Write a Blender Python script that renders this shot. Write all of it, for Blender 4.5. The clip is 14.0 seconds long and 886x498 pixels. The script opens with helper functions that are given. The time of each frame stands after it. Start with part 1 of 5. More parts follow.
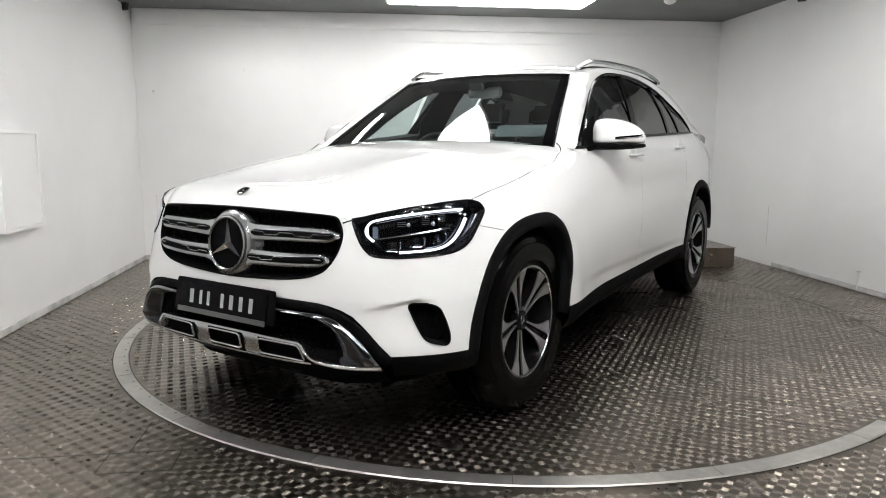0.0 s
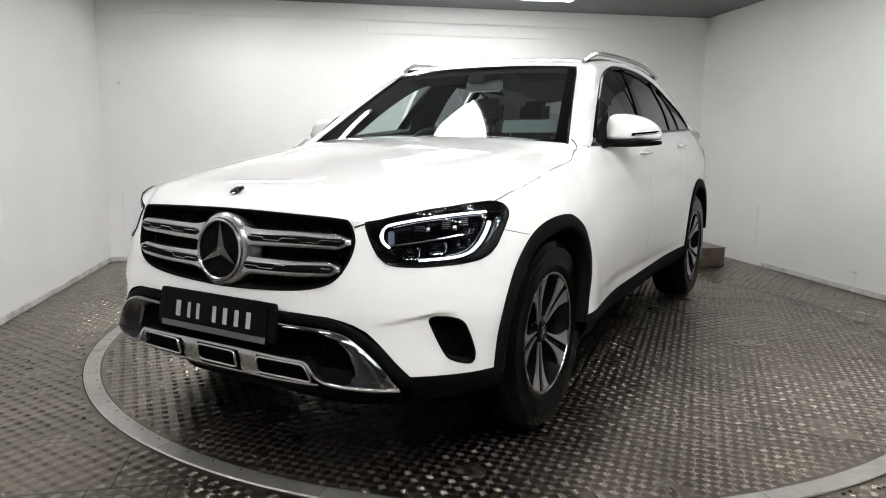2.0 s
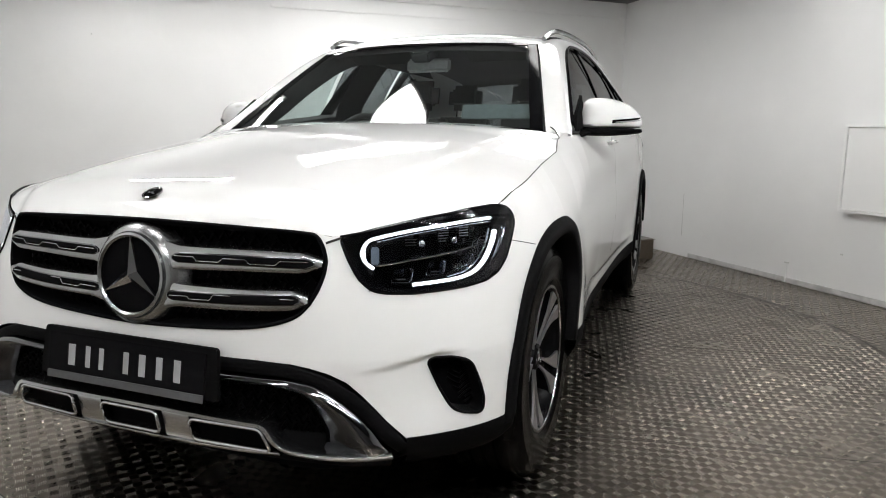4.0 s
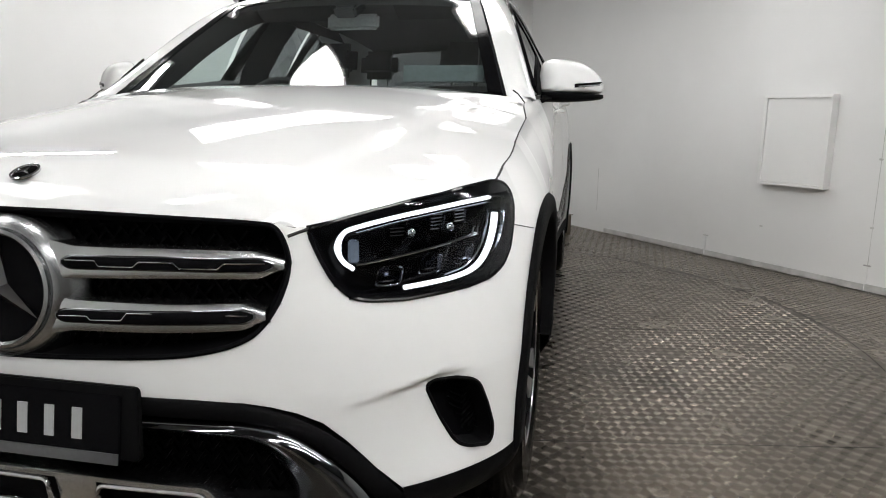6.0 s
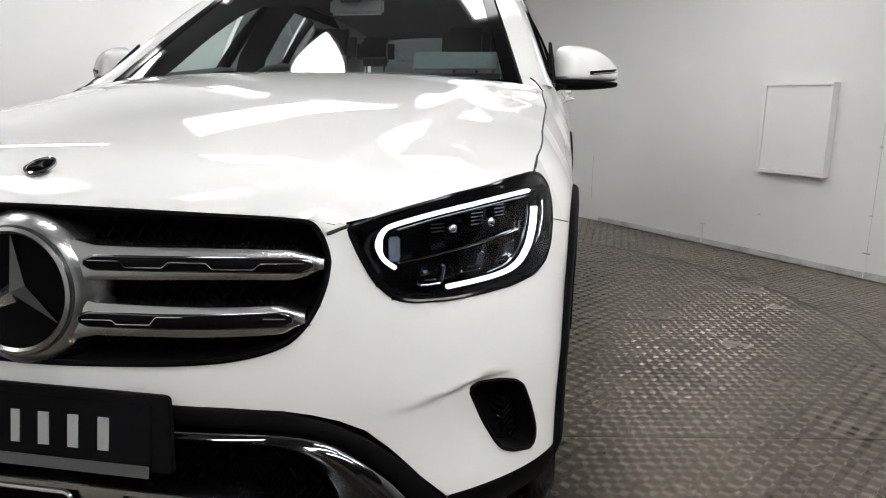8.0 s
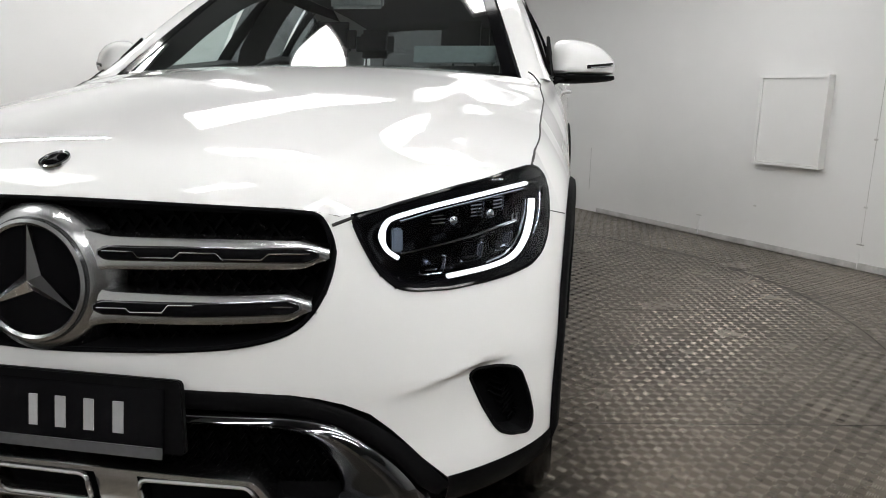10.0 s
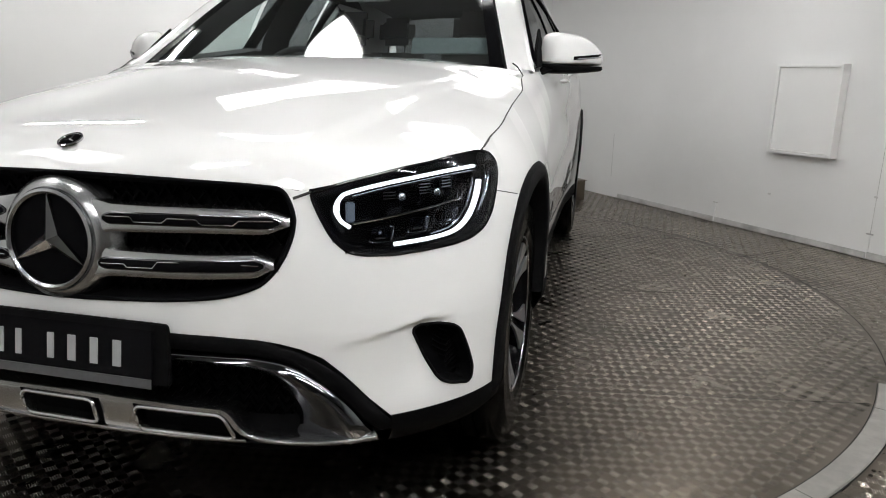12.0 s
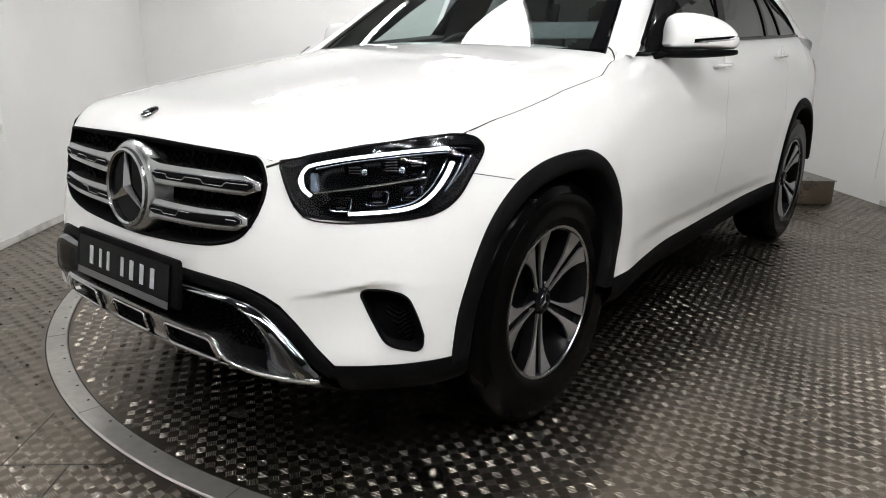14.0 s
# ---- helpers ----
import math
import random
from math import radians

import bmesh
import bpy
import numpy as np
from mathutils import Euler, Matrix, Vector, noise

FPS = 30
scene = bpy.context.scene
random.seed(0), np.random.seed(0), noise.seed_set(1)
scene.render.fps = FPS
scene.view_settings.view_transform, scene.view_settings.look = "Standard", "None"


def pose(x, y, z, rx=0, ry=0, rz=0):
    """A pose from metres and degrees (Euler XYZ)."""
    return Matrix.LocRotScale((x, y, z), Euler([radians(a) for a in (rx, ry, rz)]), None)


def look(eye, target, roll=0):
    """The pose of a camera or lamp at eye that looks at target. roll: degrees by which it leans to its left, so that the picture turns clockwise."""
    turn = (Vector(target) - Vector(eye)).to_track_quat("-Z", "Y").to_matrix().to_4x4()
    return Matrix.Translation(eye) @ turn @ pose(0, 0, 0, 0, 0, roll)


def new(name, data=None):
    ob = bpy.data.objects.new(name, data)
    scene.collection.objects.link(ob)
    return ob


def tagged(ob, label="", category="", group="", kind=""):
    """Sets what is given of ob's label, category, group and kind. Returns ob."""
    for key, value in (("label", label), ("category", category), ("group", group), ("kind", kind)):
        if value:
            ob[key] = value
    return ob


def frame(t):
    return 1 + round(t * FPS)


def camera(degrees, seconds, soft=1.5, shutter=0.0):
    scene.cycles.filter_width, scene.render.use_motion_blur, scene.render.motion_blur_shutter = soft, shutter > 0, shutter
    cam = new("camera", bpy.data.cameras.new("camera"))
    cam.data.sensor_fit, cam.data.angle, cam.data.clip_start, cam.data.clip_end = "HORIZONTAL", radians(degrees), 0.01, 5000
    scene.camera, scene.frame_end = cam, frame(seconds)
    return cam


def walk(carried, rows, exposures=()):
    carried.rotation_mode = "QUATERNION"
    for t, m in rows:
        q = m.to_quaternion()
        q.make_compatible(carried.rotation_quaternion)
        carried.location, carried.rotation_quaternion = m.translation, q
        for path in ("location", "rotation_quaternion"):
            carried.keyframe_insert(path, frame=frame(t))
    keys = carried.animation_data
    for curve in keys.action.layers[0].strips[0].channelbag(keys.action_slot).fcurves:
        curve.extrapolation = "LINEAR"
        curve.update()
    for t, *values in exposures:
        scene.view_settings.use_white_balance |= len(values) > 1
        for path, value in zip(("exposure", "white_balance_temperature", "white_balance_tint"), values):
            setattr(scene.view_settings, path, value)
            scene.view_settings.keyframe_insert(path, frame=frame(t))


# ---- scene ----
cam = camera(65.9, 14.0, soft=1.0)
PATH = [
    (0, (2.202, -2.597, 1.103), (1.105, -0.951, 0.807), 0.0),
    (0.5, (2.126, -2.594, 1.097), (1.052, -0.934, 0.796), 0.3),
    (1, (2.054, -2.564, 1.1), (0.991, -0.898, 0.795), 0.4),
    (1.5, (1.973, -2.534, 1.094), (0.939, -0.849, 0.792), 0.2),
    (2, (1.895, -2.489, 1.096), (0.888, -0.788, 0.793), 0.3),
    (2.5, (1.782, -2.429, 1.103), (0.803, -0.711, 0.801), 0.3),
    (3, (1.626, -2.39, 1.117), (0.728, -0.629, 0.811), 0.2),
    (3.5, (1.5, -2.286, 1.109), (0.693, -0.484, 0.788), 0.5),
    (5.8, (1.059, -1.868, 1.046), (0.644, 0.051, 0.665), 0.2),
    (6, (1.04, -1.86, 1.049), (0.646, 0.06, 0.654), 0.5),
    (6.5, (1.0, -1.85, 1.052), (0.639, 0.073, 0.637), 0.5),
    (7, (0.966, -1.835, 1.06), (0.618, 0.089, 0.636), 0.6),
    (7.5, (0.937, -1.823, 1.061), (0.594, 0.101, 0.633), 0.6),
    (8, (0.916, -1.817, 1.052), (0.576, 0.106, 0.622), 0.5),
    (10.5, (0.923, -1.882, 1.062), (0.592, 0.035, 0.6), 0.6),
    (11, (0.948, -1.911, 1.056), (0.618, 0.005, 0.586), 0.7),
    (11.5, (1.019, -1.975, 1.058), (0.664, -0.066, 0.575), 0.7),
    (12, (1.162, -2.024, 1.086), (0.703, -0.143, 0.585), 0.9),
    (12.5, (1.285, -2.022, 1.111), (0.678, -0.187, 0.598), 0.8),
    (13, (1.438, -1.966, 1.118), (0.608, -0.223, 0.595), 0.6),
    (13.5, (1.674, -1.877, 1.116), (0.632, -0.259, 0.57), 0.5),
    (14, (1.907, -1.755, 1.101), (0.695, -0.264, 0.547), 0.5),
]
walk(cam, [(t, look(eye, target, roll)) for t, eye, target, roll in PATH],
     exposures=[(0.0, 0.40), (3.0, 0.28), (6.0, 0.08), (12.5, 0.03), (14.0, 0.34)])


# ---- world and exposure ----
scene.view_settings.exposure = 0.0
world = bpy.data.worlds.new("world")
scene.world = world
world.use_nodes = True
world.node_tree.nodes["Background"].inputs[0].default_value = (0.75, 0.8, 0.85, 1)
world.node_tree.nodes["Background"].inputs[1].default_value = 0.02


# ---- materials ----
def material(name, colour, rough=0.5, metal=0.0, coat=0.0, grain=0.0, scale=20.0, bump=0.0, bump_scale=200.0,
             colour2=None, stain=0.0, stain_scale=2.0, rough_var=0.0, emission=0.0, spec=0.5, blotch=None):
    m = bpy.data.materials.new(name)
    m.use_nodes = True
    nt = m.node_tree
    b = nt.nodes["Principled BSDF"]
    b.inputs["Base Color"].default_value = (*colour, 1)
    b.inputs["Roughness"].default_value = rough
    b.inputs["Metallic"].default_value = metal
    b.inputs["Coat Weight"].default_value = coat
    b.inputs["Coat Roughness"].default_value = 0.03
    b.inputs["Specular IOR Level"].default_value = spec
    if emission:
        b.inputs["Emission Color"].default_value = (*colour, 1)
        b.inputs["Emission Strength"].default_value = emission
    co = nt.nodes.new("ShaderNodeTexCoord")
    if grain or stain or colour2:
        c2 = colour2 or tuple(max(0.0, c * (1 - grain)) for c in colour)
        n1 = nt.nodes.new("ShaderNodeTexNoise")
        n1.inputs["Scale"].default_value = scale
        n1.inputs["Detail"].default_value = 6
        mix = nt.nodes.new("ShaderNodeMixRGB")
        mix.inputs[1].default_value = (*colour, 1)
        mix.inputs[2].default_value = (*c2, 1)
        ramp = nt.nodes.new("ShaderNodeValToRGB")
        ramp.color_ramp.elements[0].position = 0.35
        ramp.color_ramp.elements[1].position = 0.7
        nt.links.new(co.outputs["Object"], n1.inputs["Vector"])
        nt.links.new(n1.outputs["Fac"], ramp.inputs[0])
        nt.links.new(ramp.outputs[0], mix.inputs[0])
        last = mix.outputs[0]
        if stain:
            n2 = nt.nodes.new("ShaderNodeTexNoise")
            n2.inputs["Scale"].default_value = stain_scale
            n2.inputs["Detail"].default_value = 8
            n2.inputs["Roughness"].default_value = 0.65
            r2 = nt.nodes.new("ShaderNodeValToRGB")
            r2.color_ramp.elements[0].position = 0.48
            r2.color_ramp.elements[1].position = 0.72
            mix2 = nt.nodes.new("ShaderNodeMixRGB")
            mix2.inputs[2].default_value = (*[c * (1 - stain) for c in (blotch or colour)], 1)
            nt.links.new(co.outputs["Object"], n2.inputs["Vector"])
            nt.links.new(n2.outputs["Fac"], r2.inputs[0])
            nt.links.new(r2.outputs[0], mix2.inputs[0])
            nt.links.new(last, mix2.inputs[1])
            last = mix2.outputs[0]
        nt.links.new(last, b.inputs["Base Color"])
        if rough_var:
            mr = nt.nodes.new("ShaderNodeMapRange")
            mr.inputs["To Min"].default_value = max(0.02, rough - rough_var)
            mr.inputs["To Max"].default_value = min(1.0, rough + rough_var)
            nt.links.new(n1.outputs["Fac"], mr.inputs["Value"])
            nt.links.new(mr.outputs[0], b.inputs["Roughness"])
    if bump:
        n3 = nt.nodes.new("ShaderNodeTexNoise")
        n3.inputs["Scale"].default_value = bump_scale
        n3.inputs["Detail"].default_value = 3
        bp = nt.nodes.new("ShaderNodeBump")
        bp.inputs["Strength"].default_value = bump
        bp.inputs["Distance"].default_value = 0.002
        nt.links.new(co.outputs["Object"], n3.inputs["Vector"])
        nt.links.new(n3.outputs["Fac"], bp.inputs["Height"])
        nt.links.new(bp.outputs[0], b.inputs["Normal"])
    return m


def pane_material(name, tint, gloss=1.0, low=0.10, high=0.5):
    m = bpy.data.materials.new(name)
    m.use_nodes = True
    nt = m.node_tree
    nt.nodes.remove(nt.nodes["Principled BSDF"])
    tr = nt.nodes.new("ShaderNodeBsdfTransparent")
    tr.inputs[0].default_value = (*tint, 1)
    gl = nt.nodes.new("ShaderNodeBsdfGlossy")
    gl.inputs["Roughness"].default_value = 0.01
    gl.inputs[0].default_value = (gloss, gloss, gloss, 1)
    lw = nt.nodes.new("ShaderNodeLayerWeight")
    lw.inputs["Blend"].default_value = 0.5
    pw = nt.nodes.new("ShaderNodeMath")
    pw.operation = "POWER"
    pw.inputs[1].default_value = 4.0
    fr = nt.nodes.new("ShaderNodeMath")
    fr.operation = "MULTIPLY_ADD"
    fr.inputs[1].default_value = high
    fr.inputs[2].default_value = low
    nt.links.new(lw.outputs["Facing"], pw.inputs[0])
    nt.links.new(pw.outputs[0], fr.inputs[0])
    mx = nt.nodes.new("ShaderNodeMixShader")
    nt.links.new(fr.outputs[0], mx.inputs[0])
    nt.links.new(tr.outputs[0], mx.inputs[1])
    nt.links.new(gl.outputs[0], mx.inputs[2])
    nt.links.new(mx.outputs[0], nt.nodes["Material Output"].inputs[0])
    return m


PAINT = material("white_car_paint", (0.655, 0.658, 0.655), 0.5, coat=1.0, grain=0.02, scale=900, spec=0.05)
BLACK = material("black_textured_plastic", (0.004, 0.004, 0.0043), 0.55, grain=0.3, scale=120, bump=0.2, bump_scale=900, spec=0.02)
GLOSS = material("gloss_black", (0.003, 0.003, 0.0035), 0.08, grain=0.2, scale=300, spec=0.07)
VOID = material("dark_inner_mesh", (0.003, 0.003, 0.0035), 0.7, grain=0.3, scale=80, spec=0.02)
MESH = material("black_mesh_plastic", (0.0014, 0.0014, 0.0016), 0.5, grain=0.3, scale=80, spec=0.02)
CHROME = material("chrome", (0.55, 0.56, 0.575), 0.06, 1.0, grain=0.05, scale=60)
DARKCHROME = material("dark_chrome", (0.13, 0.133, 0.14), 0.11, 1.0, grain=0.08, scale=60)
SATIN = material("satin_silver", (0.33, 0.335, 0.34), 0.25, 1.0, grain=0.06, scale=150, bump=0.03, bump_scale=1500)
MACHINED = material("machined_alloy", (0.44, 0.445, 0.46), 0.36, 1.0, grain=0.1, scale=90)
RUBBER = material("tyre_rubber", (0.0015, 0.0015, 0.0015), 0.16, grain=0.3, scale=60, bump=0.05, bump_scale=300, spec=0.025)
RIMBLACK = material("rim_gloss_black", (0.004, 0.004, 0.0045), 0.2, grain=0.2, scale=80, spec=0.06)
INTERIOR = material("dark_interior_trim", (0.02, 0.021, 0.023), 0.7, grain=0.3, scale=60, bump=0.2, bump_scale=400)
TRIMGREY = material("grey_interior_trim", (0.22, 0.225, 0.23), 0.5, grain=0.2, scale=60)
SEAT = material("dark_grey_leather", (0.014, 0.014, 0.015), 0.55, grain=0.25, scale=70, bump=0.3, bump_scale=250)
GLASS = pane_material("windscreen_glass", (0.74, 0.83, 0.81))
TINTED = pane_material("tinted_glass", (0.68, 0.735, 0.73))
PRIVACY = pane_material("privacy_glass", (0.20, 0.21, 0.22))
LENS = pane_material("clear_lens", (0.92, 0.94, 0.97), 1.0, 0.034, 0.16)
DRL = material("white_light_guide", (0.93, 0.96, 1.0), 0.25, emission=1.6)
EDGECHROME = material("blade_edge_chrome", (0.14, 0.143, 0.15), 0.06, 1.0, grain=0.08, scale=60)
BLADE = material("dark_satin_blade", (0.065, 0.067, 0.072), 0.20, 1.0, grain=0.1, scale=80)
SKID = material("silver_skid_trim", (0.46, 0.465, 0.475), 0.20, 1.0, grain=0.08, scale=120)
REFLECTOR = material("lamp_reflector", (0.40, 0.42, 0.47), 0.10, 1.0, grain=0.2, scale=90)
LAMPBLACK = material("lamp_black", (0.003, 0.003, 0.004), 0.12, grain=0.2, scale=200, spec=0.10)
CHAMBER = material("dark_lamp_mirror", (0.085, 0.092, 0.115), 0.08, 1.0, grain=0.2, scale=90)
GUIDECLEAR = material("pale_guide_end", (0.12, 0.145, 0.18), 0.15, grain=0.2, scale=120, spec=0.5)
DISC = material("emblem_black", (0.002, 0.002, 0.0024), 0.05, grain=0.2, scale=300, spec=0.02)
BLUEGREY = material("matt_grey_blue", (0.075, 0.095, 0.10), 0.5, grain=0.25, scale=60)
STRIPGREY = material("plate_strip_grey", (0.055, 0.056, 0.06), 0.4, grain=0.2, scale=100)
TAIL_RED = material("tail_lamp_red", (0.10, 0.006, 0.006), 0.08, coat=0.5, grain=0.2, scale=200)
PLATE = material("plate_black", (0.003, 0.003, 0.0036), 0.25, grain=0.3, scale=150, spec=0.03)
LETTER = material("plate_silver", (0.30, 0.305, 0.31), 0.4, grain=0.05, scale=300)
WALL = material("white_painted_board", (0.80, 0.80, 0.795), 0.5, grain=0.035, scale=1.7, bump=0.06, bump_scale=60, stain=0.06, stain_scale=0.9)
WHITE = material("white_panel_paint", (0.82, 0.82, 0.81), 0.4, grain=0.02, scale=6, bump=0.03, bump_scale=80)
CEIL = material("grey_metal_ceiling", (0.16, 0.165, 0.165), 0.45, 0.3, grain=0.25, scale=3, stain=0.2, stain_scale=1.1)
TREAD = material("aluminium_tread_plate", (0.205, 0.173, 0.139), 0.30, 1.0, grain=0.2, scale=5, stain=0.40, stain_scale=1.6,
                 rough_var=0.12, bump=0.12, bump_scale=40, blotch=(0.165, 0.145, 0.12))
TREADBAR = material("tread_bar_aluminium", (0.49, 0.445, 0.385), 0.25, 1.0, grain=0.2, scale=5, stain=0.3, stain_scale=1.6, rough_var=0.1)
RINGSTEEL = material("brushed_steel_ring", (0.53, 0.515, 0.485), 0.33, 0.9, grain=0.15, scale=30, stain=0.3, stain_scale=3, rough_var=0.08)
DARKGAP = material("dark_gap", (0.012, 0.011, 0.010), 0.8, grain=0.3, scale=20)
DIRT = material("dark_dirt", (0.020, 0.016, 0.012), 0.9, grain=0.4, scale=60, spec=0.1)
LAMP = material("lamp_diffuser", (1.0, 0.995, 0.985), 0.4, emission=9.4)
TUBE = material("lamp_tube", (1.0, 0.995, 0.985), 0.4, emission=66.0)
PIPE = material("dark_fitting", (0.02, 0.02, 0.02), 0.5, grain=0.2, scale=20)
BOUNCEWALL = material("unseen_bounce_wall", (0.42, 0.42, 0.415), 0.7, grain=0.2, scale=3, bump=0.05, bump_scale=50)
SKIRT = material("grey_skirting", (0.60, 0.595, 0.58), 0.5, grain=0.2, scale=8, stain=0.45, stain_scale=4)


# ---- mesh helpers ----
def put(name, me, mat, parent=None, label=""):
    if not me.materials:
        me.materials.append(mat)
    ob = new(name, me)
    if parent is not None:
        ob.parent = parent
    if label:
        ob["label"] = label
    return ob


class Build:
    """Collects vertices and faces of one mesh."""

    def __init__(self):
        self.v, self.f = [], []

    def add(self, verts, faces):
        o = len(self.v)
        self.v += [tuple(p) for p in verts]
        self.f += [tuple(i + o for i in f) for f in faces]
        return self

    def grid(self, rows, close=False, flip=False):
        n, m = len(rows), len(rows[0])
        fs = []
        for i in range(n - 1):
            for j in range(m if close else m - 1):
                k = (j + 1) % m
                q = (i * m + j, i * m + k, (i + 1) * m + k, (i + 1) * m + j)
                fs.append(q[::-1] if flip else q)
        return self.add([p for r in rows for p in r], fs)

    def box(self, x0, x1, y0, y1, z0, z1, m=None):
        vs = [Vector((x, y, z)) for x in (x0, x1) for y in (y0, y1) for z in (z0, z1)]
        if m is not None:
            vs = [m @ v for v in vs]
        return self.add(vs, [(0, 1, 3, 2), (4, 6, 7, 5), (0, 4, 5, 1), (2, 3, 7, 6), (0, 2, 6, 4), (1, 5, 7, 3)])

    def tube(self, path, r, n=10, closed=False, flat=1.0, up=(0, 0, 1)):
        path = [Vector(p) for p in path]
        rows = []
        for i, p in enumerate(path):
            a = path[i - 1] if (i or closed) else p
            b = path[(i + 1) % len(path)] if (i + 1 < len(path) or closed) else p
            t = (b - a).normalized()
            s = t.cross(Vector(up))
            s = s.normalized() if s.length > 1e-5 else Vector((1, 0, 0))
            w = s.cross(t).normalized()
            rr = r(i / (len(path) - 1)) if callable(r) else r
            rows.append([p + rr * (math.cos(k * 2 * math.pi / n) * s + flat * math.sin(k * 2 * math.pi / n) * w) for k in range(n)])
        if closed:
            rows.append(rows[0])
        self.grid(rows, close=True)
        if not closed:
            o = len(self.v)
            self.f.append(tuple(range(o - n, o)))
            self.f.append(tuple(range(o - n * len(rows), o - n * len(rows) + n))[::-1])
        return self

    def lathe(self, profile, n=64, axis="x", centre=(0, 0, 0)):
        """profile: (along the axis, radius)."""
        rows = []
        c = Vector(centre)
        for k in range(n):
            a = 2 * math.pi * k / n
            row = []
            for d, r in profile:
                if axis == "x":
                    p = (d, r * math.cos(a), r * math.sin(a))
                elif axis == "y":
                    p = (r * math.cos(a), d, r * math.sin(a))
                else:
                    p = (r * math.cos(a), r * math.sin(a), d)
                row.append(c + Vector(p))
            rows.append(row)
        rows.append(rows[0])
        return self.grid(rows)

    def slab(self, outline, to, depth):
        """A plate with the outline (2D points), laid by to(a, b, d), d from 0 to depth."""
        n = len(outline)
        vs = [to(a, b, 0.0) for a, b in outline] + [to(a, b, depth) for a, b in outline]
        fs = [tuple(range(n)), tuple(range(n, 2 * n))[::-1]]
        fs += [(i, i + n, (i + 1) % n + n, (i + 1) % n) for i in range(n)]
        return self.add(vs, fs)

    def make(self, name, mat, parent=None, label="", smooth=True, sharp=35, bevel=0.0, seg=2):
        bm = bmesh.new()
        vs = [bm.verts.new(p) for p in self.v]
        for f in self.f:
            try:
                bm.faces.new([vs[i] for i in f])
            except ValueError:
                pass
        bmesh.ops.remove_doubles(bm, verts=bm.verts, dist=1e-5)
        bmesh.ops.recalc_face_normals(bm, faces=bm.faces)
        if bevel:
            es = [e for e in bm.edges if len(e.link_faces) == 2 and e.calc_face_angle(0) > radians(30)]
            bmesh.ops.bevel(bm, geom=es, offset=bevel, segments=seg, affect="EDGES", clamp_overlap=True)
        me = bpy.data.meshes.new(name)
        bm.to_mesh(me)
        bm.free()
        if smooth:
            me.polygons.foreach_set("use_smooth", [True] * len(me.polygons))
            if sharp:
                me.set_sharp_from_angle(angle=radians(sharp))
        return put(name, me, mat, parent, label)


def empty(name, at=(0, 0, 0), parent=None):
    e = new(name)
    e.location = at
    e.empty_display_size = 0.1
    if parent is not None:
        e.parent = parent
    return e


def smooth_curve(points, n=40, closed=False):
    """Catmull-Rom through the points."""
    p = [np.array(q, float) for q in points]
    out = []
    m = len(p) if closed else len(p) - 1
    for i in range(m):
        a = p[i - 1] if (i or closed) else 2 * p[0] - p[1]
        b, c = p[i], p[(i + 1) % len(p)]
        d = p[(i + 2) % len(p)] if (i + 2 < len(p) or closed) else 2 * p[-1] - p[-2]
        k = max(2, n // m)
        for j in range(k):
            t = j / k
            out.append(0.5 * (2 * b + (c - a) * t + (2 * a - 5 * b + 4 * c - d) * t * t + (3 * b - a - 3 * c + d) * t ** 3))
    if not closed:
        out.append(p[-1])
    return out


def rounded(points, r, k=4):
    """A closed 2D outline with its corners rounded."""
    out = []
    n = len(points)
    for i in range(n):
        p, a, b = (np.array(points[j % n], float) for j in (i, i - 1, i + 1))
        da, db = a - p, b - p
        ra = min(r, 0.45 * np.linalg.norm(da))
        rb = min(r, 0.45 * np.linalg.norm(db))
        s, e = p + da / np.linalg.norm(da) * ra, p + db / np.linalg.norm(db) * rb
        for j in range(k + 1):
            t = j / k
            out.append((1 - t) ** 2 * s + 2 * t * (1 - t) * p + t * t * e)
    return out


# ---- room ----
FLOOR = -0.03
ANG = math.atan2(0.656, 0.755)
UX, UY, VX, VY = math.cos(ANG), math.sin(ANG), -math.sin(ANG), math.cos(ANG)
U0, U1, V0, V1, TOP = -2.17, 3.91, -7.5, 3.81, 2.43
ROOM = Matrix(((UX, VX, 0, 0), (UY, VY, 0, 0), (0, 0, 1, 0), (0, 0, 0, 1)))


def room_box(name, u0, u1, v0, v1, z0, z1, mat, kind="structure", parent=None, label="", bevel=0.0):
    b = Build().box(u0, u1, v0, v1, z0, z1, ROOM)
    ob = b.make(name, mat, parent, label, sharp=30, bevel=bevel)
    if parent is None:
        tagged(ob, kind=kind)
    return ob


tagged(room_box("wall_east", U1, U1 + 0.12, V0 - 0.12, V1 + 0.12, -0.2, 3.0, WALL), "white painted board wall with scuffs and joints", "wall")
tagged(room_box("wall_west", U0 - 0.12, U0, V0 - 0.12, V1 + 0.12, -0.2, 3.0, WALL), "white painted board wall", "wall")
tagged(room_box("wall_north", U0, U1, V1, V1 + 0.12, -0.2, 3.0, WALL), "white painted board wall behind the car", "wall")
# unseen end wall; its grey sets the bounce and reflections on the car's front
tagged(room_box("wall_south", U0, U1, V0 - 0.12, V0, -0.2, 3.0, BOUNCEWALL), "plain grey wall closing the unseen end, toned for the light it bounces", "wall")
tagged(room_box("ceiling", U0, U1, V0, V1, TOP, TOP + 0.1, CEIL), "grey metal ceiling", "ceiling")
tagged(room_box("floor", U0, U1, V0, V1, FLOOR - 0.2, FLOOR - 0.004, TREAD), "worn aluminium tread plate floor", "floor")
CX, CY, RING = 0.012, 1.395, 2.38


